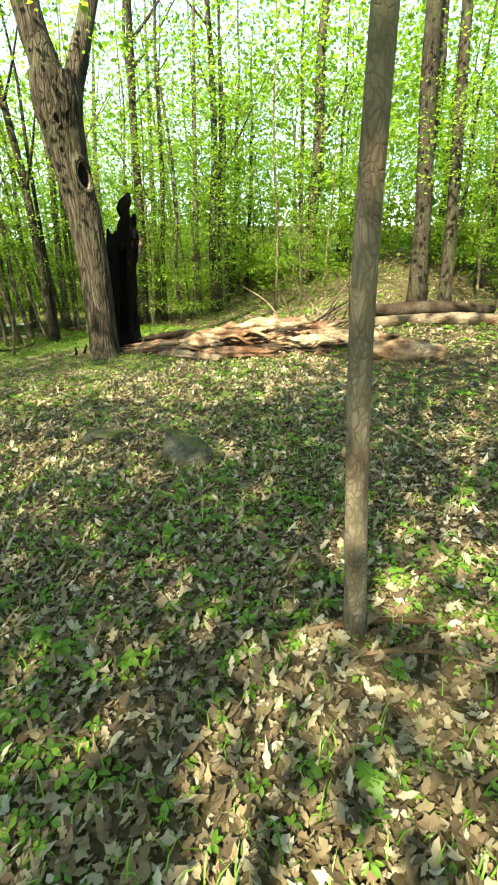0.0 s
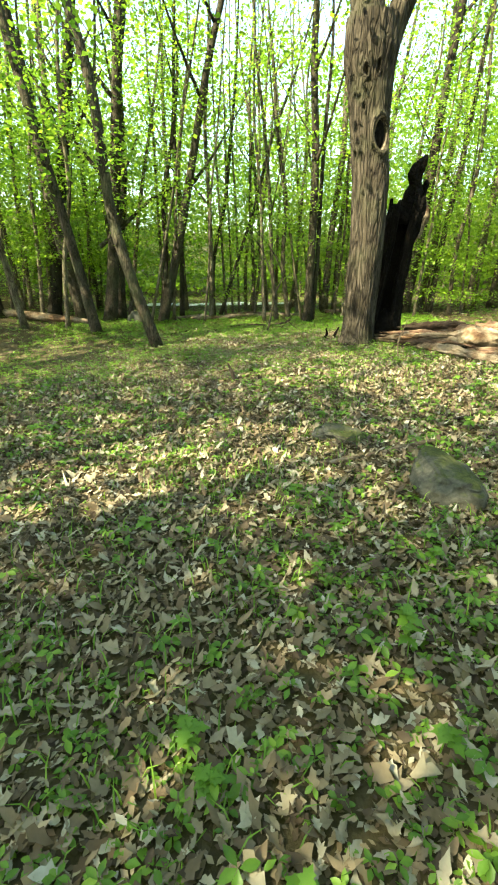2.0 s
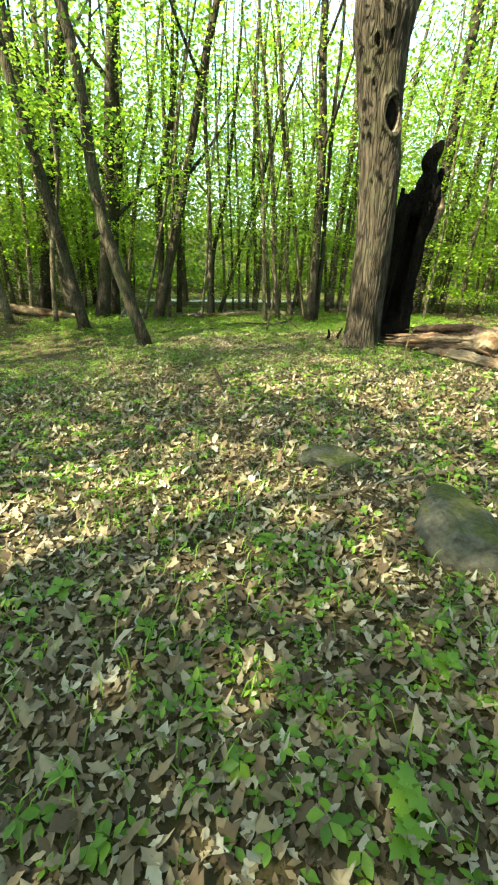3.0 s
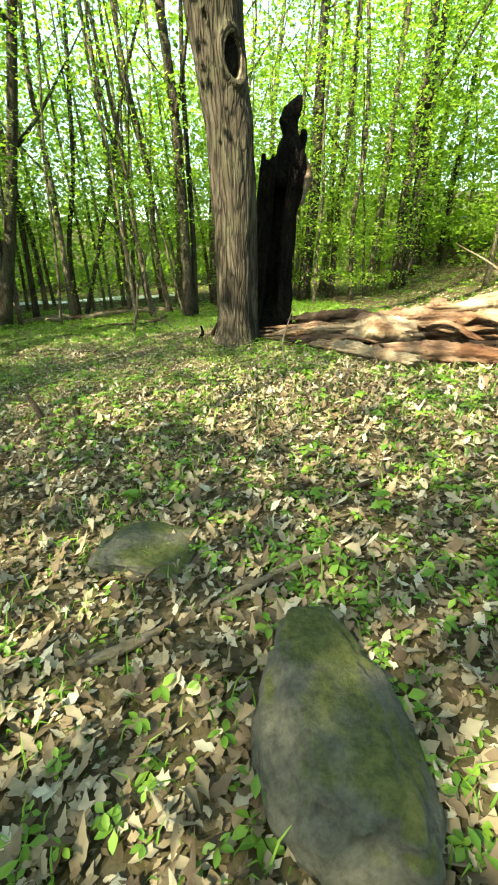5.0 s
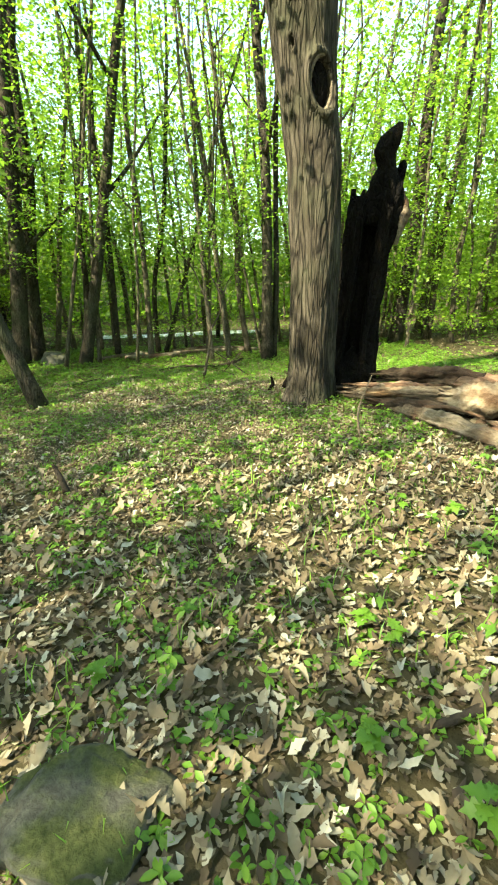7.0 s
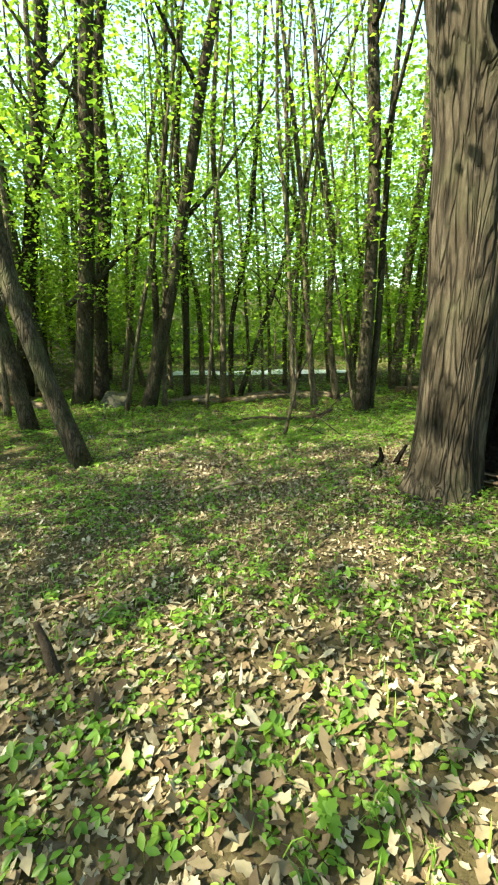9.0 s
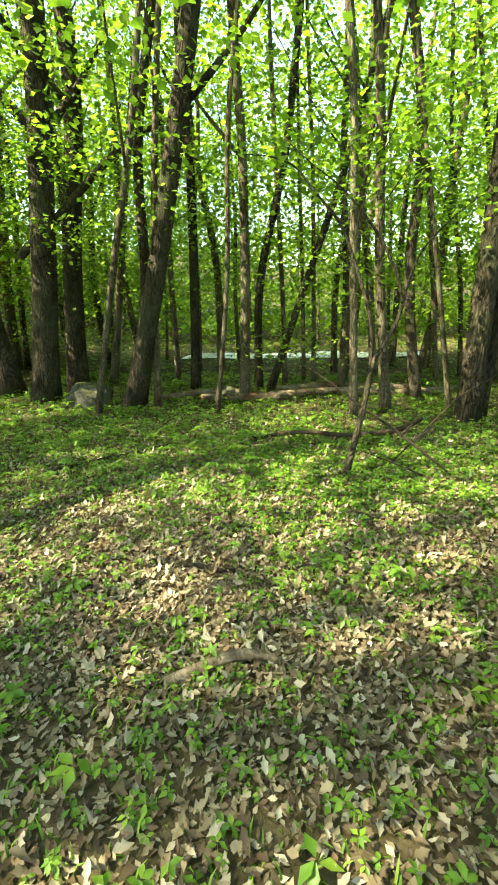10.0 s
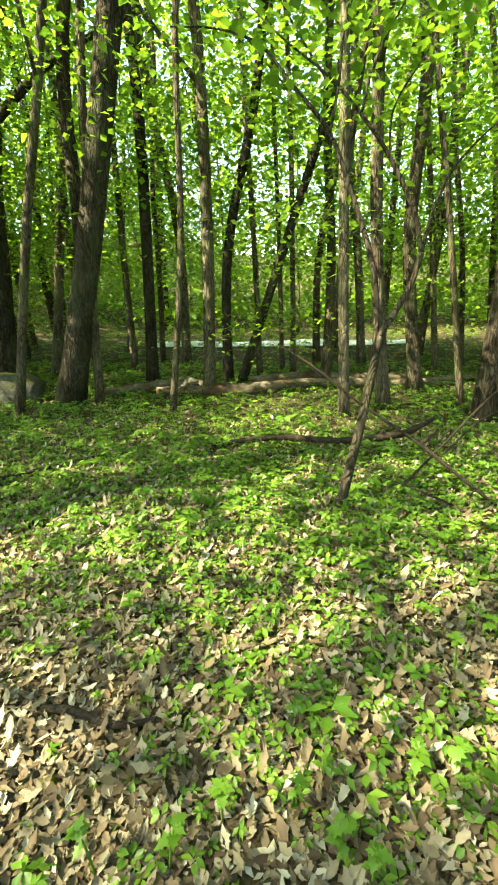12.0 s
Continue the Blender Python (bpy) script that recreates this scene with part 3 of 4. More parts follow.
    for pts, rr, sd in (
        ([(-0.2, 0.08, 3.95), (-0.3, 0.12, 4.5), (-0.4, 0.2, 5.1), (-0.5, 0.3, 6.5), (-0.3, 0.5, 9.0), (-0.1, 0.6, 12.0)], [0.30, 0.23, 0.2, 0.17, 0.11, 0.04], 1),
        ([(-0.05, 0.06, 3.75), (0.08, 0.06, 4.25), (0.24, 0.05, 4.7), (0.46, 0.05, 5.3), (0.9, 0.1, 6.6), (1.4, 0.3, 9.5)], [0.2, 0.17, 0.155, 0.125, 0.1, 0.03], 2),
    ):
        v, t = tube_arrays(spline(pts, 40), rr, 24, 0.07, sd)
        limb = part("limb", quick_mesh("limb", v, t, BARK_BIG, True), top)
    c = part("crown", crown_mesh("tall2"), top)
    c.location = (0, 0.4, 1.0)
    return top


old_tree()


# ---- the burnt stump ----
def burnt_stump():
    x0, y0 = 1.3, 5.5
    z0 = ground_at(x0, y0)
    top = root("burnt_stump", "hollow charred black tree stump with a jagged top", "tree stump", at=(x0, y0, z0))
    cols, rows = 70, 60
    gap = 0.4
    ang = np.linspace(-math.pi / 2 - 0.25 + gap, 1.5 * math.pi - 0.25 - gap, cols)
    crest = 2.06 + 0.05 * np.sin(ang * 3 + 1) + 0.06 * np.sin(ang * 7) + 0.05 * np.sin(ang * 17) + 0.04 * np.sin(ang * 31 + 2)
    crest += 0.1 * np.exp(-(((ang - 3.4) / 0.2) ** 2)) - 0.12 * np.exp(-(((ang - 2.6) / 0.25) ** 2)) + 0.3 * np.exp(-(((ang - 0.1) / 0.7) ** 2))
    sheets = []
    for inner in (0, 1):
        V = np.zeros((rows, cols, 3))
        for r in range(rows):
            s = r / (rows - 1)
            z = -0.1 + s * (crest + 0.1)
            cx = np.interp(z, [0, 0.5, 1.1, 1.5, 2.1, 2.5], [-0.06, 0.0, 0.06, 0.09, 0.16, 0.2])
            hw = np.interp(z, [-0.1, 0.3, 0.7, 1.1, 1.5, 1.9, 2.3], [0.37, 0.32, 0.25, 0.235, 0.235, 0.28, 0.25])
            rough_n = 0.02 * np.sin(9 * ang + 3 * z) + 0.015 * np.sin(17 * ang - 5 * z) + np.array([0.03 * noise.noise(Vector((a * 3, zz * 3, 3.3 * inner))) for a, zz in zip(ang, z)])
            rr = hw + rough_n - inner * (0.07 + 0.03 * np.sin(5 * ang + 2 * z))
            V[r] = np.stack([cx + np.cos(ang) * rr, np.sin(ang) * rr * 0.9, z], -1)
        sheets.append(V)
    verts = np.concatenate([s.reshape(-1, 3) for s in sheets])
    n = rows * cols
    i = (np.arange(rows - 1)[:, None] * cols + np.arange(cols - 1)[None]).ravel()
    tris = [np.stack([i, i + 1, i + cols + 1], -1), np.stack([i, i + cols + 1, i + cols], -1), np.stack([n + i + 1, n + i, n + i + cols + 1], -1), np.stack([n + i + cols + 1, n + i, n + i + cols], -1)]
    k = (rows - 1) * cols + np.arange(cols - 1)
    tris += [np.stack([k, k + 1, n + k + 1], -1), np.stack([k, n + k + 1, n + k], -1)]
    for edge in (0, cols - 1):
        e = np.arange(rows - 1) * cols + edge
        tris += [np.stack([e, e + cols, n + e + cols], -1), np.stack([e, n + e + cols, n + e], -1)]
    part("shell", quick_mesh("shell", verts, np.concatenate(tris), CHAR, True), top, "charred hollow shell of blackened wood")
    for name, pts, rr, mat, sd in (
        ("spike", [(0.2, 0.03, 1.85), (0.24, 0.0, 2.2), (0.25, -0.02, 2.42), (0.22, 0.0, 2.58), (0.3, 0.0, 2.7), (0.37, 0.0, 2.84)], [0.19, 0.16, 0.085, 0.115, 0.1, 0.03], CHAR, 4),
        ("spike", [(-0.12, 0.15, 1.2), (-0.08, 0.12, 1.8), (-0.07, 0.12, 2.24)], [0.09, 0.06, 0.03], CHAR, 5),
        ("knot", [(0.38, -0.05, 1.65), (0.43, -0.06, 1.95), (0.4, -0.04, 2.2)], [0.05, 0.09, 0.05], DEADWOOD, 6),
        ("heartwood", [(-0.05, -0.1, -0.05), (0.0, -0.08, 0.28), (0.04, -0.02, 0.5)], [0.26, 0.2, 0.05], CHAR, 7),
        ("heartwood", [(0.08, 0.14, 0.4), (0.12, 0.14, 1.4), (0.2, 0.12, 1.95)], [0.17, 0.14, 0.07], CHAR, 8),
    ):
        v, t = tube_arrays(spline(pts, 20), rr, 18, 0.22, sd)
        part(name, quick_mesh(name, v, t, mat, False), top)
    return top


burnt_stump()


# ---- fallen rotten log ----
def split_tube(points, radii, seed, ridges=0.22, sides=44, n=40, jag=0.25):
    """A broken length of trunk: ridges along the grain, ragged ends."""
    rng = np.random.default_rng(seed)
    pts = spline(points, n)
    v, t = tube_arrays(pts, radii, sides, 0.05, seed, ends=True)
    body = v[: n * sides].reshape(n, sides, 3)
    prof = np.convolve(np.tile(rng.normal(0, 1, sides), 3), [0.25, 0.5, 0.25], "same")[sides : 2 * sides]
    prof2 = np.convolve(np.tile(rng.normal(0, 1, sides), 3), [0.25, 0.5, 0.25], "same")[sides : 2 * sides]
    mixr = np.linspace(0, 1, n)[:, None]
    f = 1 + ridges * (prof[None] * (1 - mixr) + prof2[None] * mixr)
    body = pts[:, None] + (body - pts[:, None]) * f[..., None]
    for i in range(n):
        for j in range(sides):
            c = body[i, j] * 9.0
            w = 0.34 * noise.noise(Vector((c[0] * 0.7 + seed, c[1] * 0.7, c[2] * 1.8))) + 0.2 * noise.noise(Vector((c[0] * 3, c[1] * 3 + seed, c[2] * 5)))
            body[i, j] = pts[i] + (body[i, j] - pts[i]) * (1 + w)
    length = np.linalg.norm(pts[-1] - pts[0])
    way = (pts[-1] - pts[0]) / length
    for end, rows in ((-1, range(4)), (1, range(n - 4, n))):
        pull = rng.normal(0, jag, sides)
        for r in rows:
            w = 1 - (r if end < 0 else n - 1 - r) / 4
            body[r] += way * (pull * w)[:, None]
    v[: n * sides] = body.reshape(-1, 3)
    return v, t


def rotten_log():
    top = root("fallen_log", "rotten fallen log broken open into orange-brown wood", "log", at=(2.2, 3.7, ground_at(2.2, 3.7)))
    o = np.array([2.2, 3.7, ground_at(2.2, 3.7)])

    def piece(name, pts, rr, mat, seed, label="", **kw):
        pts = [np.array([x, y, ground_at(x, y) + h]) - o for x, y, h in pts]
        v, t = split_tube(pts, rr, seed, **kw)
        part(name, quick_mesh(name, v, t, mat, False), top, label)

    piece("rotten_end", [(1.12, 4.95, 0.08), (1.5, 4.5, 0.11), (1.95, 4.15, 0.12)], [0.06, 0.1, 0.1], DEADWOOD, 21, jag=0.14)
    piece("trunk_section", [(1.95, 3.85, 0.17), (2.3, 3.5, 0.2), (2.75, 3.1, 0.2)], [0.18, 0.2, 0.19], ROTTEN, 22, "orange-brown crumbling heartwood", jag=0.08, ridges=0.3)
    piece("trunk_section", [(2.7, 3.2, 0.24), (3.1, 2.65, 0.27), (3.45, 2.15, 0.22)], [0.2, 0.24, 0.18], ROTTEN, 23, jag=0.16, ridges=0.3)
    piece("trunk_section", [(3.4, 2.2, 0.18), (3.8, 1.75, 0.18), (4.2, 1.3, 0.12)], [0.18, 0.16, 0.09], DEADWOOD, 24, jag=0.14, ridges=0.3)
    piece("split_slab", [(1.78, 3.75, 0.2), (1.95, 3.5, 0.24), (2.2, 3.2, 0.22)], [0.1, 0.15, 0.1], PALE, 25, "pale split slab of sound wood", jag=0.05)
    piece("split_slab", [(2.2, 3.3, 0.3), (2.45, 3.0, 0.34), (2.75, 2.75, 0.32)], [0.07, 0.1, 0.06], ROTTEN, 32, jag=0.1)
    piece("split_slab", [(2.5, 3.1, 0.4), (2.8, 2.75, 0.48), (3.1, 2.5, 0.42)], [0.07, 0.11, 0.06], PALE, 26, jag=0.14)
    piece("split_slab", [(1.42, 4.2, 0.05), (1.66, 3.5, 0.07), (1.9, 2.75, 0.06)], [0.04, 0.07, 0.06], DEADWOOD, 27, "grey weathered board of split wood", jag=0.06)
    piece("split_slab", [(1.9, 3.15, 0.08), (2.2, 2.75, 0.11), (2.6, 2.25, 0.09)], [0.07, 0.1, 0.07], ROTTEN, 28, jag=0.1)
    piece("split_slab", [(1.25, 4.75, 0.18), (1.55, 4.45, 0.2), (1.85, 4.3, 0.17)], [0.03, 0.05, 0.03], ROTTEN, 33, jag=0.12)
    piece("split_slab", [(1.3, 4.5, 0.14), (1.6, 4.25, 0.16), (1.9, 3.95, 0.15)], [0.025, 0.05, 0.03], PALE, 34, jag=0.14)
    piece("split_slab", [(1.45, 4.3, 0.19), (1.7, 4.1, 0.2), (1.95, 3.9, 0.2)], [0.02, 0.04, 0.03], DEADWOOD, 36, jag=0.14)
    piece("split_slab", [(2.9, 2.3, 0.18), (3.15, 1.95, 0.22), (3.4, 1.7, 0.18)], [0.06, 0.1, 0.05], PALE, 35, jag=0.12)
    piece("bark_sheet", [(1.3, 4.4, 0.06), (1.6, 4.0, 0.08), (1.85, 3.65, 0.07)], [0.06, 0.09, 0.07], TWIG, 29, "black bark underneath", jag=0.1)
    piece("bark_sheet", [(1.6, 5.1, 0.18), (2.0, 4.6, 0.22), (2.4, 4.2, 0.18)], [0.06, 0.1, 0.07], TWIG, 30, jag=0.14)
    piece("bark_sheet", [(2.6, 2.75, 0.09), (2.95, 2.35, 0.1), (3.3, 1.85, 0.08)], [0.08, 0.1, 0.07], TWIG, 31, jag=0.1)
    # loose strips of bark and splinters lying along the break
    rng = np.random.default_rng(41)
    for k in range(30):
        s = rng.random()
        x, y = 1.5 + 1.75 * s + rng.normal(0, 0.1), 4.2 - 2.05 * s + rng.normal(0, 0.12)
        L, a = rng.uniform(0.3, 0.8), radians(-51.6) + rng.normal(0, 0.22)
        h = rng.uniform(0.12, 0.24 + 0.24 * s)
        r = rng.uniform(0.014, 0.04)
        piece("splinter", [(x, y, h), (x + L * 0.5 * math.cos(a), y + L * 0.5 * math.sin(a), h + rng.normal(0.03, 0.03)), (x + L * math.cos(a), y + L * math.sin(a), h + rng.normal(0, 0.04))], [r * 0.5, r, r * 0.6], (TWIG, DEADWOOD, ROTTEN, PALE)[k % 4], 90 + k, jag=0.06, sides=12, n=10)
    rng = np.random.default_rng(40)
    for k in range(26):
        s = rng.random()
        x, y = 1.45 + 1.9 * s + rng.normal(0, 0.14), 4.15 - 2.4 * s - abs(rng.normal(0, 0.2))
        a = rng.uniform(0, 3.14)
        L = rng.uniform(0.05, 0.2)
        h = 0.03
        piece("chunk", [(x, y, h), (x + L * 0.5 * math.cos(a), y + L * 0.5 * math.sin(a), h + 0.03), (x + L * math.cos(a), y + L * math.sin(a), h)], [0.02, 0.045, 0.02], ROTTEN if k % 3 else PALE, 50 + k, jag=0.02, sides=9, n=6)
    return top


rotten_log()


def lying_log(name, pts, rr, mat, seed, label, category="log", group="", sides=14, n=30, rough=0.09):
    p = [np.array([x, y, ground_at(x, y) + h]) for x, y, h in pts]
    o = p[0].copy()
    top = root(name, label, category, group, tuple(o))
    v, t = tube_arrays(spline([q - o for q in p], n), rr, sides, rough, seed)
    part("trunk" if category == "log" else "stem", quick_mesh(name, v, t, mat, True), top)
    return top


lying_log("fallen_log", [(3.35, 0.95, 0.12), (3.6, 0.55, 0.14), (3.95, 0.1, 0.1)], [0.13, 0.17, 0.1], PALE, 60, "short pale sunlit chunk of rotten log", rough=0.16)
lying_log("fallen_log", [(5.2, 3.2, 0.1), (6.4, 1.6, 0.12), (7.4, 0.2, 0.09)], [0.1, 0.13, 0.08], DEADWOOD, 61, "grey fallen log lying among leaves", rough=0.12)
lying_log("fallen_log", [(6.4, 3.6, 0.2), (7.4, 2.7, 0.24), (8.6, 2.1, 0.16)], [0.14, 0.15, 0.08], TWIG, 62, "dark fallen log lying among leaves", rough=0.12)
lying_log("fallen_log", [(-1.442, 7.513, 0.034), (-1.027, 7.683, 0.054), (-0.639, 7.717, 0.048), (-0.252, 7.853, 0.061), (-0.02, 8.037, 0.109)], [0.013, 0.022, 0.018, 0.023, 0.015], TWIG, 63, "long dark fallen bough on the green floor")
lying_log("fallen_log", [(-2.98, 9.05, 0.04), (-2.3, 9.4, 0.06), (-1.6, 9.35, 0.04)], [0.03, 0.05, 0.035], DEADWOOD, 64, "grey-brown fallen log across the hollow")
lying_log("fallen_log", [(-2.4, 9.12, 0.05), (-1.6, 9.18, 0.06), (-0.85, 9.5, 0.06), (0.2, 9.75, 0.05), (0.95, 10.2, 0.05)], [0.04, 0.055, 0.05, 0.045, 0.03], DEADWOOD, 65, "grey-brown fallen log across the hollow")
lying_log("fallen_log", [(-1.55, 9.6, 0.06), (-0.8, 9.78, 0.08), (0.1, 9.95, 0.06)], [0.05, 0.06, 0.04], DEADWOOD, 66, "thin brown fallen log across the hollow")
lying_log("fallen_log", [(-7.6, 8.4, 0.1), (-6.2, 8.7, 0.12), (-4.7, 8.3, 0.08)], [0.09, 0.1, 0.06], DEADWOOD, 67, "mossy fallen log between leaning trees")
lying_log("fallen_log", [(1.258, 10.335, 0.068), (2.142, 10.199, 0.068), (2.958, 9.587, 0.068)], [0.068, 0.061, 0.041], DEADWOOD, 68, "grey fallen log on the slope")


def brush_pile():
    x0, y0 = 4.6, 3.5
    o = np.array([x0, y0, ground_at(x0, y0)])
    top = root("brush_pile", "tangle of dead grey branches behind the fallen log", "branches", at=tuple(o))
    rng = np.random.default_rng(71)
    for k in range(30):
        a = rng.uniform(0, 6.283)
        L = rng.uniform(0.8, 2.0)
        up = rng.uniform(0.1, 0.9)
        s = np.array([rng.normal(0, 0.5), rng.normal(0, 0.5), 0.0])
        s[2] = ground_at(x0 + s[0], y0 + s[1]) - o[2] + 0.02
        e = s + L * np.array([math.cos(a) * math.cos(up), math.sin(a) * math.cos(up), math.sin(up)])
        m = (s + e) / 2 + rng.normal(0, 0.1, 3)
        r = rng.uniform(0.012, 0.035)
        v, t = tube_arrays(spline([s, m, e], 10), [r, r * 0.7, r * 0.25], 7, 0.06, k)
        part("branch", quick_mesh("branch", v, t, DEADWOOD if k % 3 else TWIG, True), top)


brush_pile()


# ---- stones ----
def stone(x, y, sx, sy, sz, seed, label, turn=0.0, sink=0.35):
    bm = bmesh.new()
    bmesh.ops.create_icosphere(bm, subdivisions=5, radius=1.0)
    for v in bm.verts:
        p = v.co.copy()
        q = Vector((abs(p.x) ** 0.75 * (1 if p.x > 0 else -1), abs(p.y) ** 0.75 * (1 if p.y > 0 else -1), abs(p.z) ** 0.7 * (1 if p.z > 0 else -1)))
        d = 0.3 * noise.noise(p * 1.2 + Vector((seed, 0, 0))) + 0.12 * abs(noise.noise(p * 2.6 + Vector((0, seed, 0)))) + 0.05 * noise.noise(p * 6) + 0.02 * noise.noise(p * 16)
        q *= 1 + d
        v.co = (q.x * sx, q.y * sy, q.z * sz)
    me = bpy.data.meshes.new("stone")
    bm.to_mesh(me)
    bm.free()
    me.materials.append(STONE)
    me.shade_smooth()
    ob = tagged(new("stone", me), label, "rock")
    ob.matrix_world = pose(x, y, ground_at(x, y) + sz * (1 - sink) - sz * 0.35, 0, 6, turn)
    return ob


stone(-0.12, -0.17, 0.17, 0.3, 0.12, 2.0, "grey boulder with yellow lichen half sunk in leaves", -8)
stone(-0.53, 0.76, 0.21, 0.17, 0.05, 5.0, "rounded mossy grey stone half sunk in leaves", -15)
stone(-3.638, 8.669, 0.245, 0.204, 0.19, 8.0, "large grey boulder at the foot of the trees", 10)
stone(-2.142, 9.451, 0.15, 0.136, 0.095, 9.0, "pale stone lying beside fallen logs", 40)


# ---- young trees in front ----
def young_tree():
    x, y = -0.41, -2.5
    t = tree(x, y, 0.046, (-0.35, 0.1), 8, BARK_SMOOTH, None, seed=301, label="thin young tree with smooth pale grey bark", limbs=0, flare=1.25, sides=16)
    c = part("crown", crown_mesh("low3"), t)
    c.location, c.scale = (0, 0, 2.0), (0.55, 0.55, 0.7)


young_tree()


def forked_sapling():
    o = np.array([-0.652, 6.830, ground_at(-0.652, 6.830) - 0.01])
    top = root("sapling", "crooked forked sapling with thin bare arching stems", "tree", at=tuple(o))
    tips = []
    for k, (name, pts, rr) in enumerate((
        ("trunk", [(0, -0.002, -0.007), (0.047, 0.081, 0.216), (0.091, 0.165, 0.444), (0.122, 0.236, 0.636), (0.139, 0.279, 0.756)], [0.026, 0.021, 0.019, 0.016]),
        ("limb", [(0.139, 0.279, 0.756), (0.259, 0.369, 0.96), (0.305, 0.428, 1.111)], [0.016, 0.013, 0.013]),
        ("limb", [(0.124, 0.248, 0.672), (0.122, 0.316, 0.876), (0.091, 0.374, 1.065), (0.011, 0.437, 1.296), (-0.128, 0.52, 1.62), (-0.307, 0.557, 1.826), (-0.459, 0.588, 1.999), (-0.654, 0.576, 2.068), (-0.863, 0.54, 2.076)], [0.013, 0.013, 0.011, 0.009, 0.006, 0.003]),
        ("limb", [(0.305, 0.428, 1.111), (0.265, 0.479, 1.284), (0.139, 0.537, 1.524), (0.004, 0.573, 1.704), (-0.142, 0.598, 1.86), (-0.363, 0.615, 2.028), (-0.521, 0.634, 2.172)], [0.012, 0.011, 0.009, 0.007, 0.005, 0.003]),
        ("limb", [(0.305, 0.428, 1.111), (0.351, 0.503, 1.308), (0.428, 0.573, 1.476), (0.608, 0.67, 1.668), (0.793, 0.752, 1.812)], [0.009, 0.007, 0.005, 0.003]),
        ("limb", [(-0.128, 0.52, 1.62), (-0.1, 0.606, 1.86), (-0.088, 0.681, 2.076), (-0.032, 0.771, 2.316)], [0.007, 0.006, 0.004, 0.002]),
        ("limb", [(0.004, 0.573, 1.704), (0.053, 0.658, 1.932), (0.163, 0.758, 2.172), (0.217, 0.817, 2.316)], [0.006, 0.005, 0.004, 0.002]),
        ("limb", [(0.139, 0.537, 1.524), (0.151, 0.611, 1.74), (0.286, 0.716, 1.98), (0.373, 0.805, 2.196)], [0.006, 0.004, 0.003, 0.002]),
    )):
        line = spline(pts, 26)
        v, t = tube_arrays(line, rr, 10, 0.06, 7 + k)
        part(name, quick_mesh(name, v, t, BARK_DARK, True), top)
        if k > 1:
            tips += [line[-1], line[-6], line[-11]]
    rng = np.random.default_rng(77)
    pts = (np.array(tips)[:, None] + rng.normal(0, 1, (len(tips), 26, 3)) * np.array([0.15, 0.15, 0.05])).reshape(-1, 3)
    v, t = leaf_arrays(pts, 0.055, rng, 0.3, 0.4)
    part("leaves", quick_mesh("leaves", v, t, LEAF), top, "light green toothed leaves")
    o2 = np.array([0.053, 6.946, ground_at(0.053, 6.946)])
    dead = root("dead_branch", "dark bare dead branch propped against the sapling", "branch", at=tuple(o2))
    for k, (pts, rr) in enumerate((
        ([(0, 0, 0), (-0.244, 0.021, 0.181), (-0.372, 0.034, 0.275), (-0.628, 0.045, 0.437), (-0.848, 0.063, 0.596), (-1.011, 0.07, 0.692)], [0.008, 0.008, 0.008, 0.006, 0.005, 0.003]),
        ([(-0.356, 0.044, 0.26), (-0.321, 0.062, 0.296), (-0.283, 0.08, 0.327)], [0.01, 0.011, 0.009]),
        ([(-0.21, -0.033, 0.017), (-0.359, -0.03, 0.072), (-0.586, -0.034, 0.152)], [0.006, 0.005, 0.002]),
        ([(-0.266, 0.044, 0.212), (-0.136, 0.08, 0.353), (-0.049, 0.082, 0.42), (0.072, 0.091, 0.485)], [0.005, 0.004, 0.002]),
        ([(-0.44, 0.053, 0.014), (-0.235, 0.19, 0.205), (0.028, 0.357, 0.455), (0.251, 0.475, 0.58)], [0.006, 0.006, 0.005, 0.003]),
    )):
        v, t = tube_arrays(spline(pts, 18), rr, 8, 0.08, 9 + k)
        part("stem", quick_mesh("stem", v, t, TWIG, True), dead)


forked_sapling()


def bare_shoot(x, y, pts, r, label, mat=None):
    o = (x, y, ground_at(x, y))
    top = root("shoot", label, "twig", at=o)
    v, t = tube_arrays(spline(pts, 12), [r, r * 0.8, r * 0.4], 7, 0.05, 3)
    part("stem", quick_mesh("shoot", v, t, mat or DEADWOOD, True), top)


bare_shoot(0.93, 3.55, [(0, 0, -0.02), (-0.04, 0.0, 0.25), (0.05, 0.0, 0.55)], 0.012, "thin pale bare shoot beside the fallen log")
bare_shoot(-1.4, 2.95, [(0.03, 0, -0.02), (-0.02, 0.03, 0.12), (-0.07, 0.05, 0.22)], 0.028, "short grey broken stub sticking out of the leaves", TWIG)
bare_shoot(0.36, 5.6, [(-0.08, 0, -0.02), (-0.03, 0, 0.08), (-0.05, 0, 0.18)], 0.032, "small black burnt root stub beside the old tree", CHAR)
bare_shoot(0.45, 5.62, [(0, 0, -0.02), (0.05, 0, 0.1), (0.1, 0, 0.2)], 0.03, "small black burnt root stub beside the old tree", CHAR)
bare_shoot(-2.85, 0.3, [(0, 0, -0.02), (0.0, 0.02, 0.12), (-0.03, 0.02, 0.25)], 0.006, "thin dark twig standing in the litter", TWIG)

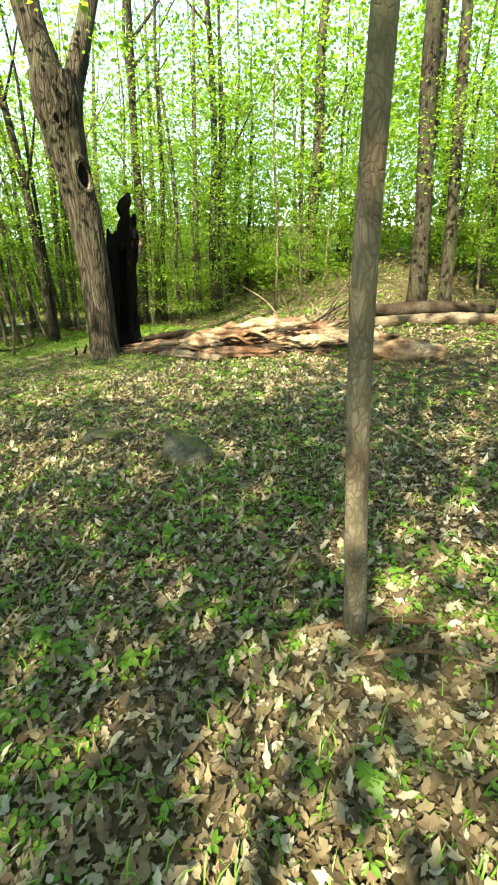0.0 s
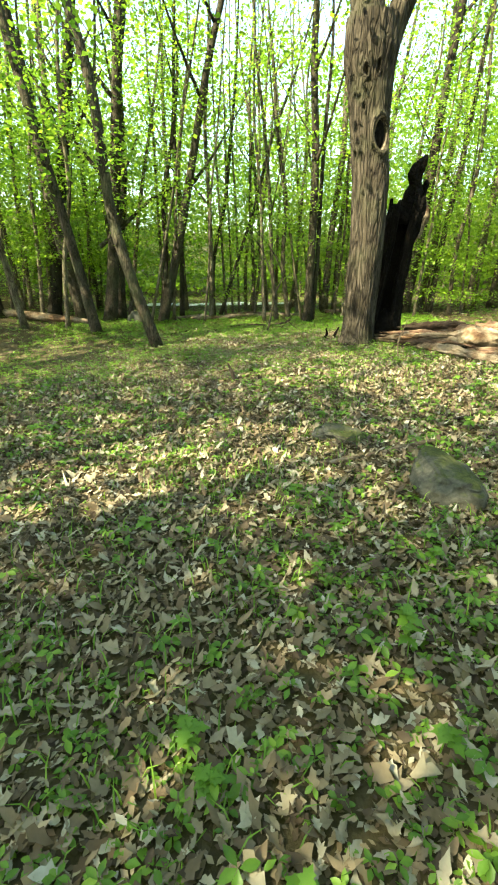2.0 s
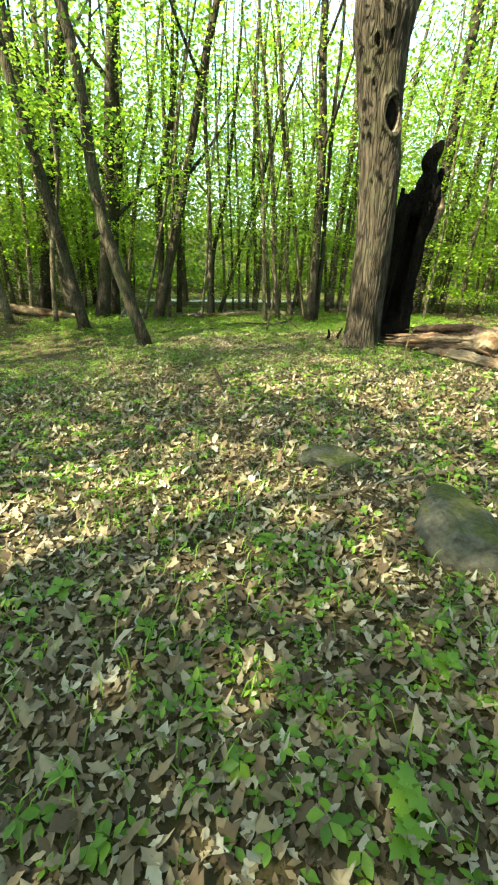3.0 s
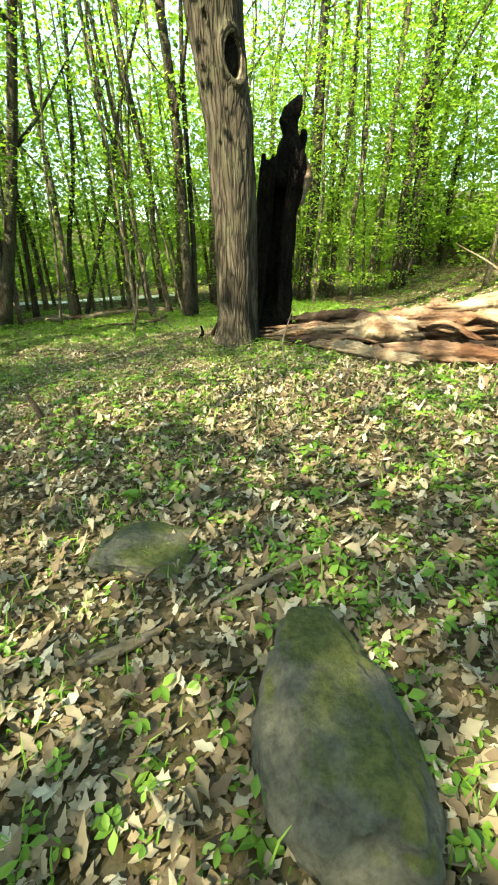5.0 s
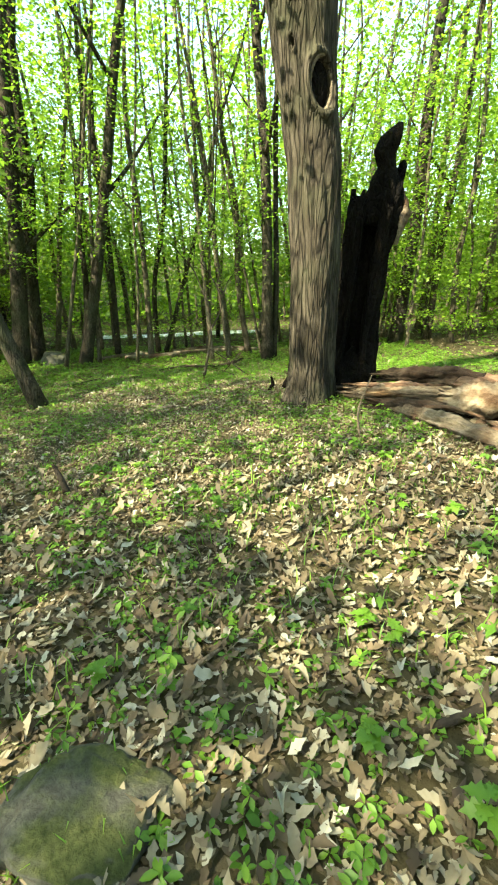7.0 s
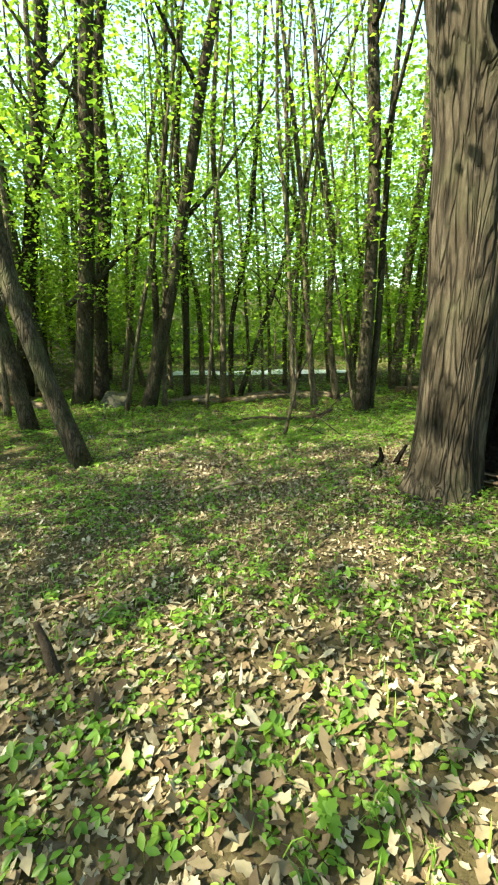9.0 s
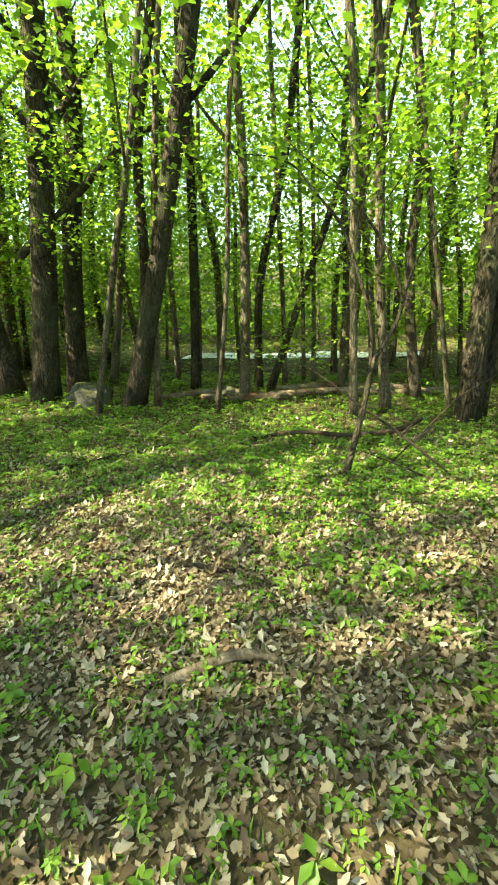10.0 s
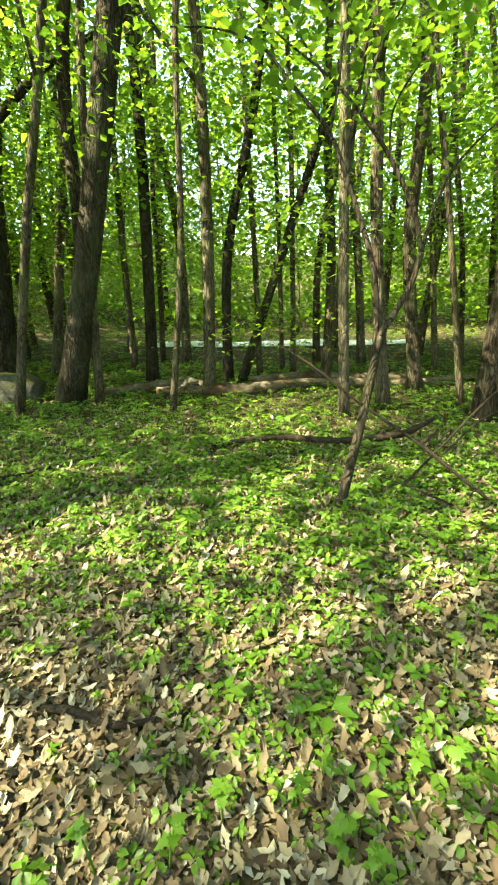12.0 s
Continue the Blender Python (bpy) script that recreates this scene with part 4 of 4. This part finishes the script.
# ---- ground cover ----
STICKS = [
    ([(-0.73, -2.3), (-0.45, -2.46), (-0.22, -2.62), (0.1, -2.94)], 0.013, 0), ([(-0.52, -2.58), (-0.27, -2.78), (-0.05, -3.1)], 0.009, 0), ([(-0.6, -2.55), (-0.2, -2.75), (0.2, -2.75)], 0.008, 0),
    ([(1.59, -0.77), (1.36, -1.5), (1.17, -2.24)], 0.016, 0), ([(1.81, 0.72), (1.91, 0.42)], 0.01, 0), ([(-0.37, 1.11), (-0.28, 1.22), (-0.19, 1.32)], 0.012, 0),
    ([(0.16, 1.35), (0.28, 1.39)], 0.012, 1), ([(0.39, 0.91), (0.61, 0.96), (0.77, 1.06), (0.92, 1.21)], 0.014, 1), ([(-0.12, 0.44), (0.04, 0.47), (0.2, 0.5)], 0.016, 0),
    ([(0.67, 2.06), (0.97, 1.69)], 0.009, 0), ([(-0.78, 0.26), (-0.6, 0.28), (-0.48, 0.34)], 0.018, 0), ([(-0.34, 0.37), (-0.16, 0.42), (0.12, 0.5)], 0.013, 0),
    ([(-1.435, 5.725), (-1.306, 5.732), (-1.17, 5.711), (-1.02, 5.773)], 0.0095, 1), ([(-1.299, 6.079), (-1.122, 6.099)], 0.0068, 1), ([(-1.734, 5.847), (-1.462, 5.922), (-1.36, 5.977)], 0.0061, 0),
    ([(-0.571, 5.99), (-0.53, 5.929)], 0.0082, 0), ([(-0.843, 5.671), (-0.782, 5.657)], 0.0082, 0), ([(-1.17, 5.08), (-0.97, 5.21), (-0.82, 5.23)], 0.02, 0), ([(-2.85, 6.78), (-2.44, 7.01), (-1.93, 7.47)], 0.012, 1),
    ([(-2.37, 6.16), (-2.12, 6.28)], 0.012, 1), ([(-4.29, 3.44), (-3.9, 3.62), (-3.55, 3.79)], 0.012, 0), ([(-3.63, 1.8), (-3.42, 2.03), (-3.28, 2.8)], 0.012, 0), ([(-3.5, 2.4), (-3.2, 2.2), (-2.9, 2.7)], 0.008, 0),
    ([(-1.5, 6.1), (-1.2, 6.25), (-0.9, 6.2)], 0.01, 1), ([(-0.17, 6.357), (0.068, 6.459), (0.238, 6.425)], 0.0082, 0), ([(-1.9, 3.2), (-1.5, 3.5), (-1.2, 3.4)], 0.009, 0), ([(0.9, 3.0), (1.2, 2.5)], 0.008, 0),
]
for k, (pts, r, dark) in enumerate(STICKS):
    lying_log("fallen_stick", [(x, y, r * 0.7 + (0.02 if 0 < i < len(pts) - 1 else 0.004)) for i, (x, y) in enumerate(pts)], [r, r * 1.05, r * 0.6], (DEADWOOD, TWIG, PALE)[dark if k > 3 else 2], 200 + k, "dark damp stick lying on the leaf litter" if dark and k > 3 else "grey dead stick lying on the leaf litter", "stick", "sticks on the floor", 8, 16, 0.08)

# oak leaf outline, a quarter of a turn of lobes on either side
OAK = np.array([(-0.5, 0.0), (-0.3, 0.13), (-0.16, 0.25), (-0.02, 0.17), (0.12, 0.25), (0.28, 0.14), (0.55, 0.0), (0.3, -0.13), (0.14, -0.24), (0.0, -0.16), (-0.16, -0.24), (-0.3, -0.12)])


def litter_arrays(n, seed, spread, big=1.0):
    rng = np.random.default_rng(seed)
    xy = spread(rng, n)
    n = len(xy)
    k = len(OAK)
    yaw = rng.uniform(0, 6.283, n)
    size = big * (0.026 + 0.05 * rng.random(n) ** 1.4) * (1 - 0.42 * smooth(2.6, 4.4, xy[:, 1]))
    tx, ty = rng.normal(0, 0.4, n), rng.normal(0, 0.4, n)
    curl = rng.normal(0.7, 1.1, n)
    p = OAK[None] * np.stack([size, size * rng.uniform(0.75, 1.25, n)], -1)[:, None]
    p = p * (1 + rng.normal(0, 0.16, p.shape))
    h = (curl / size)[:, None] * (p[..., 1] ** 2 * 1.6 + (p[..., 0] ** 2) * 0.6 * rng.normal(0.6, 0.8, n)[:, None]) + tx[:, None] * p[..., 0] + ty[:, None] * p[..., 1]
    c, s = np.cos(yaw)[:, None], np.sin(yaw)[:, None]
    X = xy[:, 0, None] + c * p[..., 0] - s * p[..., 1]
    Y = xy[:, 1, None] + s * p[..., 0] + c * p[..., 1]
    h = h - h.min(1)[:, None] * 0.7
    Z = floor_z(X, Y) + h + rng.uniform(0.002, 0.03, n)[:, None]
    rim = np.stack([X, Y, Z], -1)
    mid = rim.mean(1, keepdims=True) - np.array([0, 0, 0.004])
    verts = np.concatenate([rim, mid], 1).reshape(-1, 3)
    i = np.arange(k)
    fan = np.stack([i, (i + 1) % k, np.full(k, k)], -1)
    tris = (np.arange(n)[:, None, None] * (k + 1) + fan[None]).reshape(-1, 3)
    return verts, tris


def near_path(rng, n):
    y = -4 + 12.0 * rng.random(n)
    mid = np.interp(y, [-4, 0, 4, 7, 10.5], [-0.6, -0.5, -0.7, -1.0, -1.2])
    w = np.interp(y, [-4, 0, 3, 6, 9], [2.0, 3.0, 3.9, 2.6, 2.3])
    x = mid + rng.uniform(-1, 1, n) * w + rng.normal(0, 0.3, n) * rng.random(n)
    y = y + rng.normal(0, 0.3, n)
    return np.stack([x, y], -1)


def wide(rng, n):
    return np.stack([rng.uniform(-7, 7, n), rng.uniform(-3, 13, n)], -1)


def aside(rng, n):
    return np.stack([rng.uniform(1.5, 9, n), rng.uniform(-3, 7, n)], -1) + rng.normal(0, 0.7, (n, 2))


def hollow(rng, n):
    return np.stack([rng.uniform(-2.0, 0.6, n), rng.uniform(5.0, 7.2, n)], -1) + rng.normal(0, 0.3, (n, 2))


def hillside(rng, n):
    return np.stack([rng.uniform(5, 15, n), rng.uniform(0, 15, n)], -1) + rng.normal(0, 0.8, (n, 2))


v, t = joined([litter_arrays(66000, 1, near_path), litter_arrays(14000, 2, wide), litter_arrays(11000, 9, aside), litter_arrays(12000, 12, hillside, 1.9), litter_arrays(17000, 14, hollow)])


def crumb_arrays(n, seed, spread):
    """Broken bits of dead leaf and twig."""
    rng = np.random.default_rng(seed)
    xy = spread(rng, n)
    c = np.stack([xy[:, 0], xy[:, 1], floor_z(xy[:, 0], xy[:, 1]) + rng.uniform(0.002, 0.014, n)], -1)
    return leaf_arrays(c, 0.017, rng, 0.0, 0.35, 1.7)


v, t = joined([(v, t), crumb_arrays(90000, 8, near_path), crumb_arrays(16000, 16, hollow)])
tagged(new("leaf_litter", quick_mesh("leaf_litter", v, t, LITTER, True)), "dry tan and brown oak leaves strewn over the floor", "leaves", kind="stuff")


def green_at(x, y):
    """How thickly green plants grow at a place, 0 to 1."""
    patch = 0.5 + 0.5 * np.sin(1.9 * x + 0.8 * np.sin(1.3 * y)) * np.sin(1.6 * y + 1.1 * np.sin(0.9 * x + 1))
    fine = 0.5 + 0.5 * np.sin(5.1 * x + 2 * y) * np.sin(4.3 * y - 1.7 * x)
    bare = 0.25 * smooth(3.4, 5.0, y) - 0.25 * smooth(4.6, 5.4, y) + 0.75 * smooth(5.9, 7.0, y) + 0.3 * smooth(2.5, 4.5, np.abs(x + 1.0)) * smooth(2, 5, y)
    return np.clip(0.28 + 0.7 * bare + 0.55 * (patch - 0.45) * (1 - 0.4 * bare) + 0.35 * (fine - 0.5), 0.02, 1)


def herb_arrays(n, seed, spread, size, height, plain=False):
    """Low plants with a whorl of three to six leaflets on a stalk."""
    rng = np.random.default_rng(seed)
    xy = spread(rng, n * 2)
    xy = xy[rng.random(len(xy)) < green_at(xy[:, 0], xy[:, 1])][:n]
    n = len(xy)
    base = np.stack([xy[:, 0], xy[:, 1], floor_z(xy[:, 0], xy[:, 1])], -1)
    h = height * rng.uniform(0.3, 1.3, n)
    cs, ys, ss = [], [], []
    sz = size * rng.uniform(0.6, 1.35, n) * (1 - 0.38 * smooth(2.6, 4.4, xy[:, 1]) + 0.1 * smooth(6, 7.5, xy[:, 1]))
    for k in range(5):
        use = rng.random(n) < (1 if k < 3 else 0.6)
        yaw = rng.uniform(0, 6.283, n) * 0.12 + k * 1.2566 + np.arange(n) * 2.4
        cs.append(np.stack([base[:, 0] + np.cos(yaw) * sz * 0.55, base[:, 1] + np.sin(yaw) * sz * 0.55, base[:, 2] + h - 0.12 * sz * k * 0.5], -1)[use])
        ys.append(yaw[use])
        ss.append(sz[use])
    c, yaw, s = np.concatenate(cs), np.concatenate(ys), np.concatenate(ss)[:, None]
    tilt = rng.normal(-0.12, 0.3, len(c))
    ahead = np.stack([np.cos(yaw) * np.cos(tilt), np.sin(yaw) * np.cos(tilt), np.sin(tilt)], -1)
    side = np.stack([-np.sin(yaw), np.cos(yaw), rng.normal(0, 0.25, len(c))], -1)
    up = np.cross(ahead, side)
    a = c - ahead * s * 0.5
    b = c - ahead * s * 0.05 + side * s * 0.27 + up * s * 0.07
    d = c + ahead * s * 0.28 + side * s * 0.2 + up * s * 0.04
    e = c + ahead * s * 0.55 - up * s * 0.05
    f = c + ahead * s * 0.28 - side * s * 0.2 + up * s * 0.04
    g = c - ahead * s * 0.05 - side * s * 0.27 + up * s * 0.07
    verts = np.stack([a, b, d, e, f, g], 1).reshape(-1, 3)
    i = np.arange(len(c))[:, None] * 6
    tris = np.concatenate([i + np.array([q]) for q in (((0, 3, 1), (0, 5, 3)) if plain else ((0, 2, 1), (0, 3, 2), (0, 4, 3), (0, 5, 4)))])
    # stalks
    w = 0.0015
    st = np.stack([base + [w, 0, 0], base - [w, 0, 0], base + np.stack([np.zeros(n), np.zeros(n), h], -1)], 1).reshape(-1, 3)
    return joined([(verts, tris), (st, np.arange(3 * n).reshape(-1, 3))])


def clumps(rng, n):
    c = near_path(rng, max(1, n // 10))
    return (c[:, None] + rng.normal(0, 1, (len(c), 10, 2)) * 0.11).reshape(-1, 2)


def green_mid(rng, n):
    return np.stack([rng.uniform(-5.5, 3.8, n), 3.2 + 8 * rng.random(n)], -1)


def green_far(rng, n):
    return np.stack([rng.uniform(-11, 4, n), rng.uniform(4, 18, n)], -1)


v, t = joined([herb_arrays(4600, 11, clumps, 0.04, 0.05), herb_arrays(14500, 3, near_path, 0.03, 0.03), herb_arrays(3800, 15, hollow, 0.034, 0.03), herb_arrays(17000, 4, green_mid, 0.042, 0.05, True), herb_arrays(5000, 10, aside, 0.055, 0.05, True), herb_arrays(3000, 13, hillside, 0.09, 0.07, True), herb_arrays(6000, 5, green_far, 0.07, 0.08, True)])
tagged(new("ground_plants", quick_mesh("ground_plants", v, t, LEAF_HERB, True)), "low fresh green woodland plants over the floor", "plants", kind="stuff")


def grass_arrays(n, seed, spread):
    rng = np.random.default_rng(seed)
    xy = spread(rng, n * 2)
    xy = xy[rng.random(len(xy)) < green_at(xy[:, 0] + 2, xy[:, 1])][:n]
    n = len(xy)
    b = np.stack([xy[:, 0], xy[:, 1], floor_z(xy[:, 0], xy[:, 1])], -1)
    yaw = rng.uniform(0, 6.283, n)
    L = (rng.uniform(0.03, 0.12, n) * (1 - 0.55 * smooth(2.4, 4.2, xy[:, 1])))[:, None]
    way = np.stack([np.cos(yaw), np.sin(yaw), np.zeros(n)], -1)
    side = np.stack([-np.sin(yaw), np.cos(yaw), np.zeros(n)], -1) * 0.0032
    m = b + way * L * 0.25 + np.array([0, 0, 0.6]) * L
    e = b + way * L * 0.7 + np.array([0, 0, 0.75]) * L
    verts = np.stack([b + side, b - side, m + side * 0.8, m - side * 0.8, e], 1).reshape(-1, 3)
    i = np.arange(n)[:, None] * 5
    return verts, np.concatenate([i + np.array([q]) for q in ((0, 1, 3), (0, 3, 2), (2, 3, 4))])


v, t = joined([grass_arrays(26000, 6, near_path), grass_arrays(9000, 7, green_mid)])
tagged(new("grass", quick_mesh("grass", v, t, LEAF_HERB)), "thin blades of fresh green grass", "grass", kind="stuff")


# larger single plants
def herb_leaf_mesh(kind):
    """One leaf lying along +x from its stalk: lobed like a maple's, or long and pointed."""
    if kind == "lobed":
        out = [(0.0, 0.0), (0.05, 0.28), (0.2, 0.2), (0.33, 0.46), (0.5, 0.22), (0.66, 0.3), (0.72, 0.14), (1.0, 0.0)]
    else:
        out = [(0.0, 0.0), (0.12, 0.09), (0.32, 0.19), (0.55, 0.2), (0.78, 0.11), (1.0, 0.0)]
    left = [(x, y, 0.16 * y - 0.25 * x * x) for x, y in out]
    right = [(x, -y, 0.16 * y - 0.25 * x * x) for x, y in out[1:-1]]
    rib = [(x, 0.0, -0.25 * x * x) for x, _ in out[1:-1]]
    n = len(out)
    verts = left + right + rib
    faces = []
    L = lambda k: k
    R = lambda k: 0 if k == 0 else n - 1 if k == n - 1 else n + k - 1
    C = lambda k: 0 if k == 0 else n - 1 if k == n - 1 else n + (n - 2) + k - 1
    for k in range(n - 1):
        for s, flip in ((L, False), (R, True)):
            f = [C(k), C(k + 1), s(k + 1), s(k)]
            f = [q for i, q in enumerate(f) if q not in f[:i]]
            faces.append(f[::-1] if flip else f)
    return mesh_of("leaf", verts, faces, LEAF_HERB)


LEAVES = {"lobed": herb_leaf_mesh("lobed"), "long": herb_leaf_mesh("long")}


def herb(x, y, kind, height, size, count, seed, label):
    rng = np.random.default_rng(seed)
    top = root("herb", label, "plant", "single plants on the floor", (x, y, ground_at(x, y)))
    lean = rng.normal(0, 0.12, 2) * height
    v, t = tube_arrays(spline([(0, 0, -0.01), (lean[0] * 0.4, lean[1] * 0.4, height * 0.6), (lean[0], lean[1], height)], 6), [0.003, 0.002], 5)
    part("stem", quick_mesh("stem", v, t, LEAF_HERB, True), top)
    for k in range(count):
        ob = part("leaf", LEAVES[kind], top)
        h = height * (1 - 0.35 * (k >= count / 2) * rng.random())
        s = size * rng.uniform(0.7, 1.15)
        ob.matrix_local = pose(lean[0] * h / height, lean[1] * h / height, h, rng.normal(0, 12), rng.uniform(-25, 18), k * 360 / count * 1.0 + rng.normal(0, 14)) @ Matrix.Scale(s, 4)


HERBS = [
    (-1.27, -1.04), (-1.57, -1.67), (-0.85, -1.76), (-0.82, -0.51), (-0.2, -0.95), (-0.82, -1.43), (-1.04, -0.9), (-1.9, 1.4), (-2.65, 0.41), (-1.65, -1.2), (-0.78, -1.3),
    (-1.05, -0.23), (-1.64, -0.54), (-1.52, -1.8), (-0.24, 2.42), (0.26, 1.62), (0.36, 1.37), (0.43, 1.25), (0.24, 0.36), (-0.62, 1.2), (0.91, 1.44), (0.73, 3.13), (0.23, 0.88),
    (0.45, 0.66), (-0.02, 1.14), (1.03, 2.11), (0.79, 2.19), (-0.96, 1.97), (0.8, 3.3), (0.65, 3.35), (0.95, 3.05), (-0.85, -3.0), (-0.1, -2.42), (-0.9, -0.6), (0.67, -0.71), (-0.49, -2.78), (-0.95, -1.62),
    (-1.3, -2.05), (-0.55, -0.95), (0.3, -1.3), (-1.9, -0.5),
]
SUNNY = [(-0.571, 6.507), (-0.401, 6.548), (-0.476, 6.629), (-0.34, 6.459), (-0.646, 6.425), (-0.272, 6.561), (-0.877, 5.562), (-1.02, 5.63), (-0.51, 5.677), (-1.074, 5.439), (-1.163, 5.405), (-0.653, 5.521), (-0.911, 6.5), (-1.02, 6.48), (-1.299, 6.085), (-0.748, 5.603), (-1.278, 5.63), (-0.442, 5.711), (-1.496, 6.364), (-0.768, 6.453), (-0.224, 6.636), (-0.605, 5.494), (-0.714, 5.439), (-0.952, 5.473), (-0.85, 6.187), (-1.156, 6.221), (-0.544, 6.119), (-0.374, 5.949), (-1.054, 5.881), (-0.272, 6.085), (-1.224, 6.459), (-0.17, 6.391)]
for k, (x, y) in enumerate(HERBS + SUNNY):
    lobed = k % 3 != 0
    herb(x, y, "lobed" if lobed else "long", (0.05, 0.08, 0.11)[k % 3], (0.045, 0.055, 0.065)[(k * 2) % 3] * (1 if y < 4.5 else 0.5), 5 + k % 4, 400 + k, "fresh green seedling with lobed leaves in leaf litter" if lobed else "green woodland herb with long pointed leaves")

# ---- the road seen through the trees ----
def road_sheet():
    m, n, l, b = material("pale_gravel_road")
    v = coords(n, l)
    l.new(ramp(n, l, tex_noise(n, l, v, 18.0, 7, 0.7), [(0.3, (0.38, 0.39, 0.41)), (0.7, (0.55, 0.56, 0.58))]), b.inputs["Base Color"])
    b.inputs["Roughness"].default_value = 0.9
    xs, ys = np.linspace(-4.3, 0.9, 40), np.linspace(13.6, 14.7, 6)
    X, Y = np.meshgrid(xs, ys)
    Y = Y + 0.03 * X + 0.17 * np.sin(X * 0.44)
    V = np.stack([X, Y, floor_z(X, Y) + 0.03], -1).reshape(-1, 3)
    w = len(xs)
    i = (np.arange(len(ys) - 1)[:, None] * w + np.arange(w - 1)[None]).ravel()
    return quick_mesh("road", V, np.concatenate([np.stack([i, i + 1, i + w + 1], -1), np.stack([i, i + w + 1, i + w], -1)]), m, True)


tagged(new("road", road_sheet()), "pale gravel road in full light beyond the trees", "road", kind="structure")
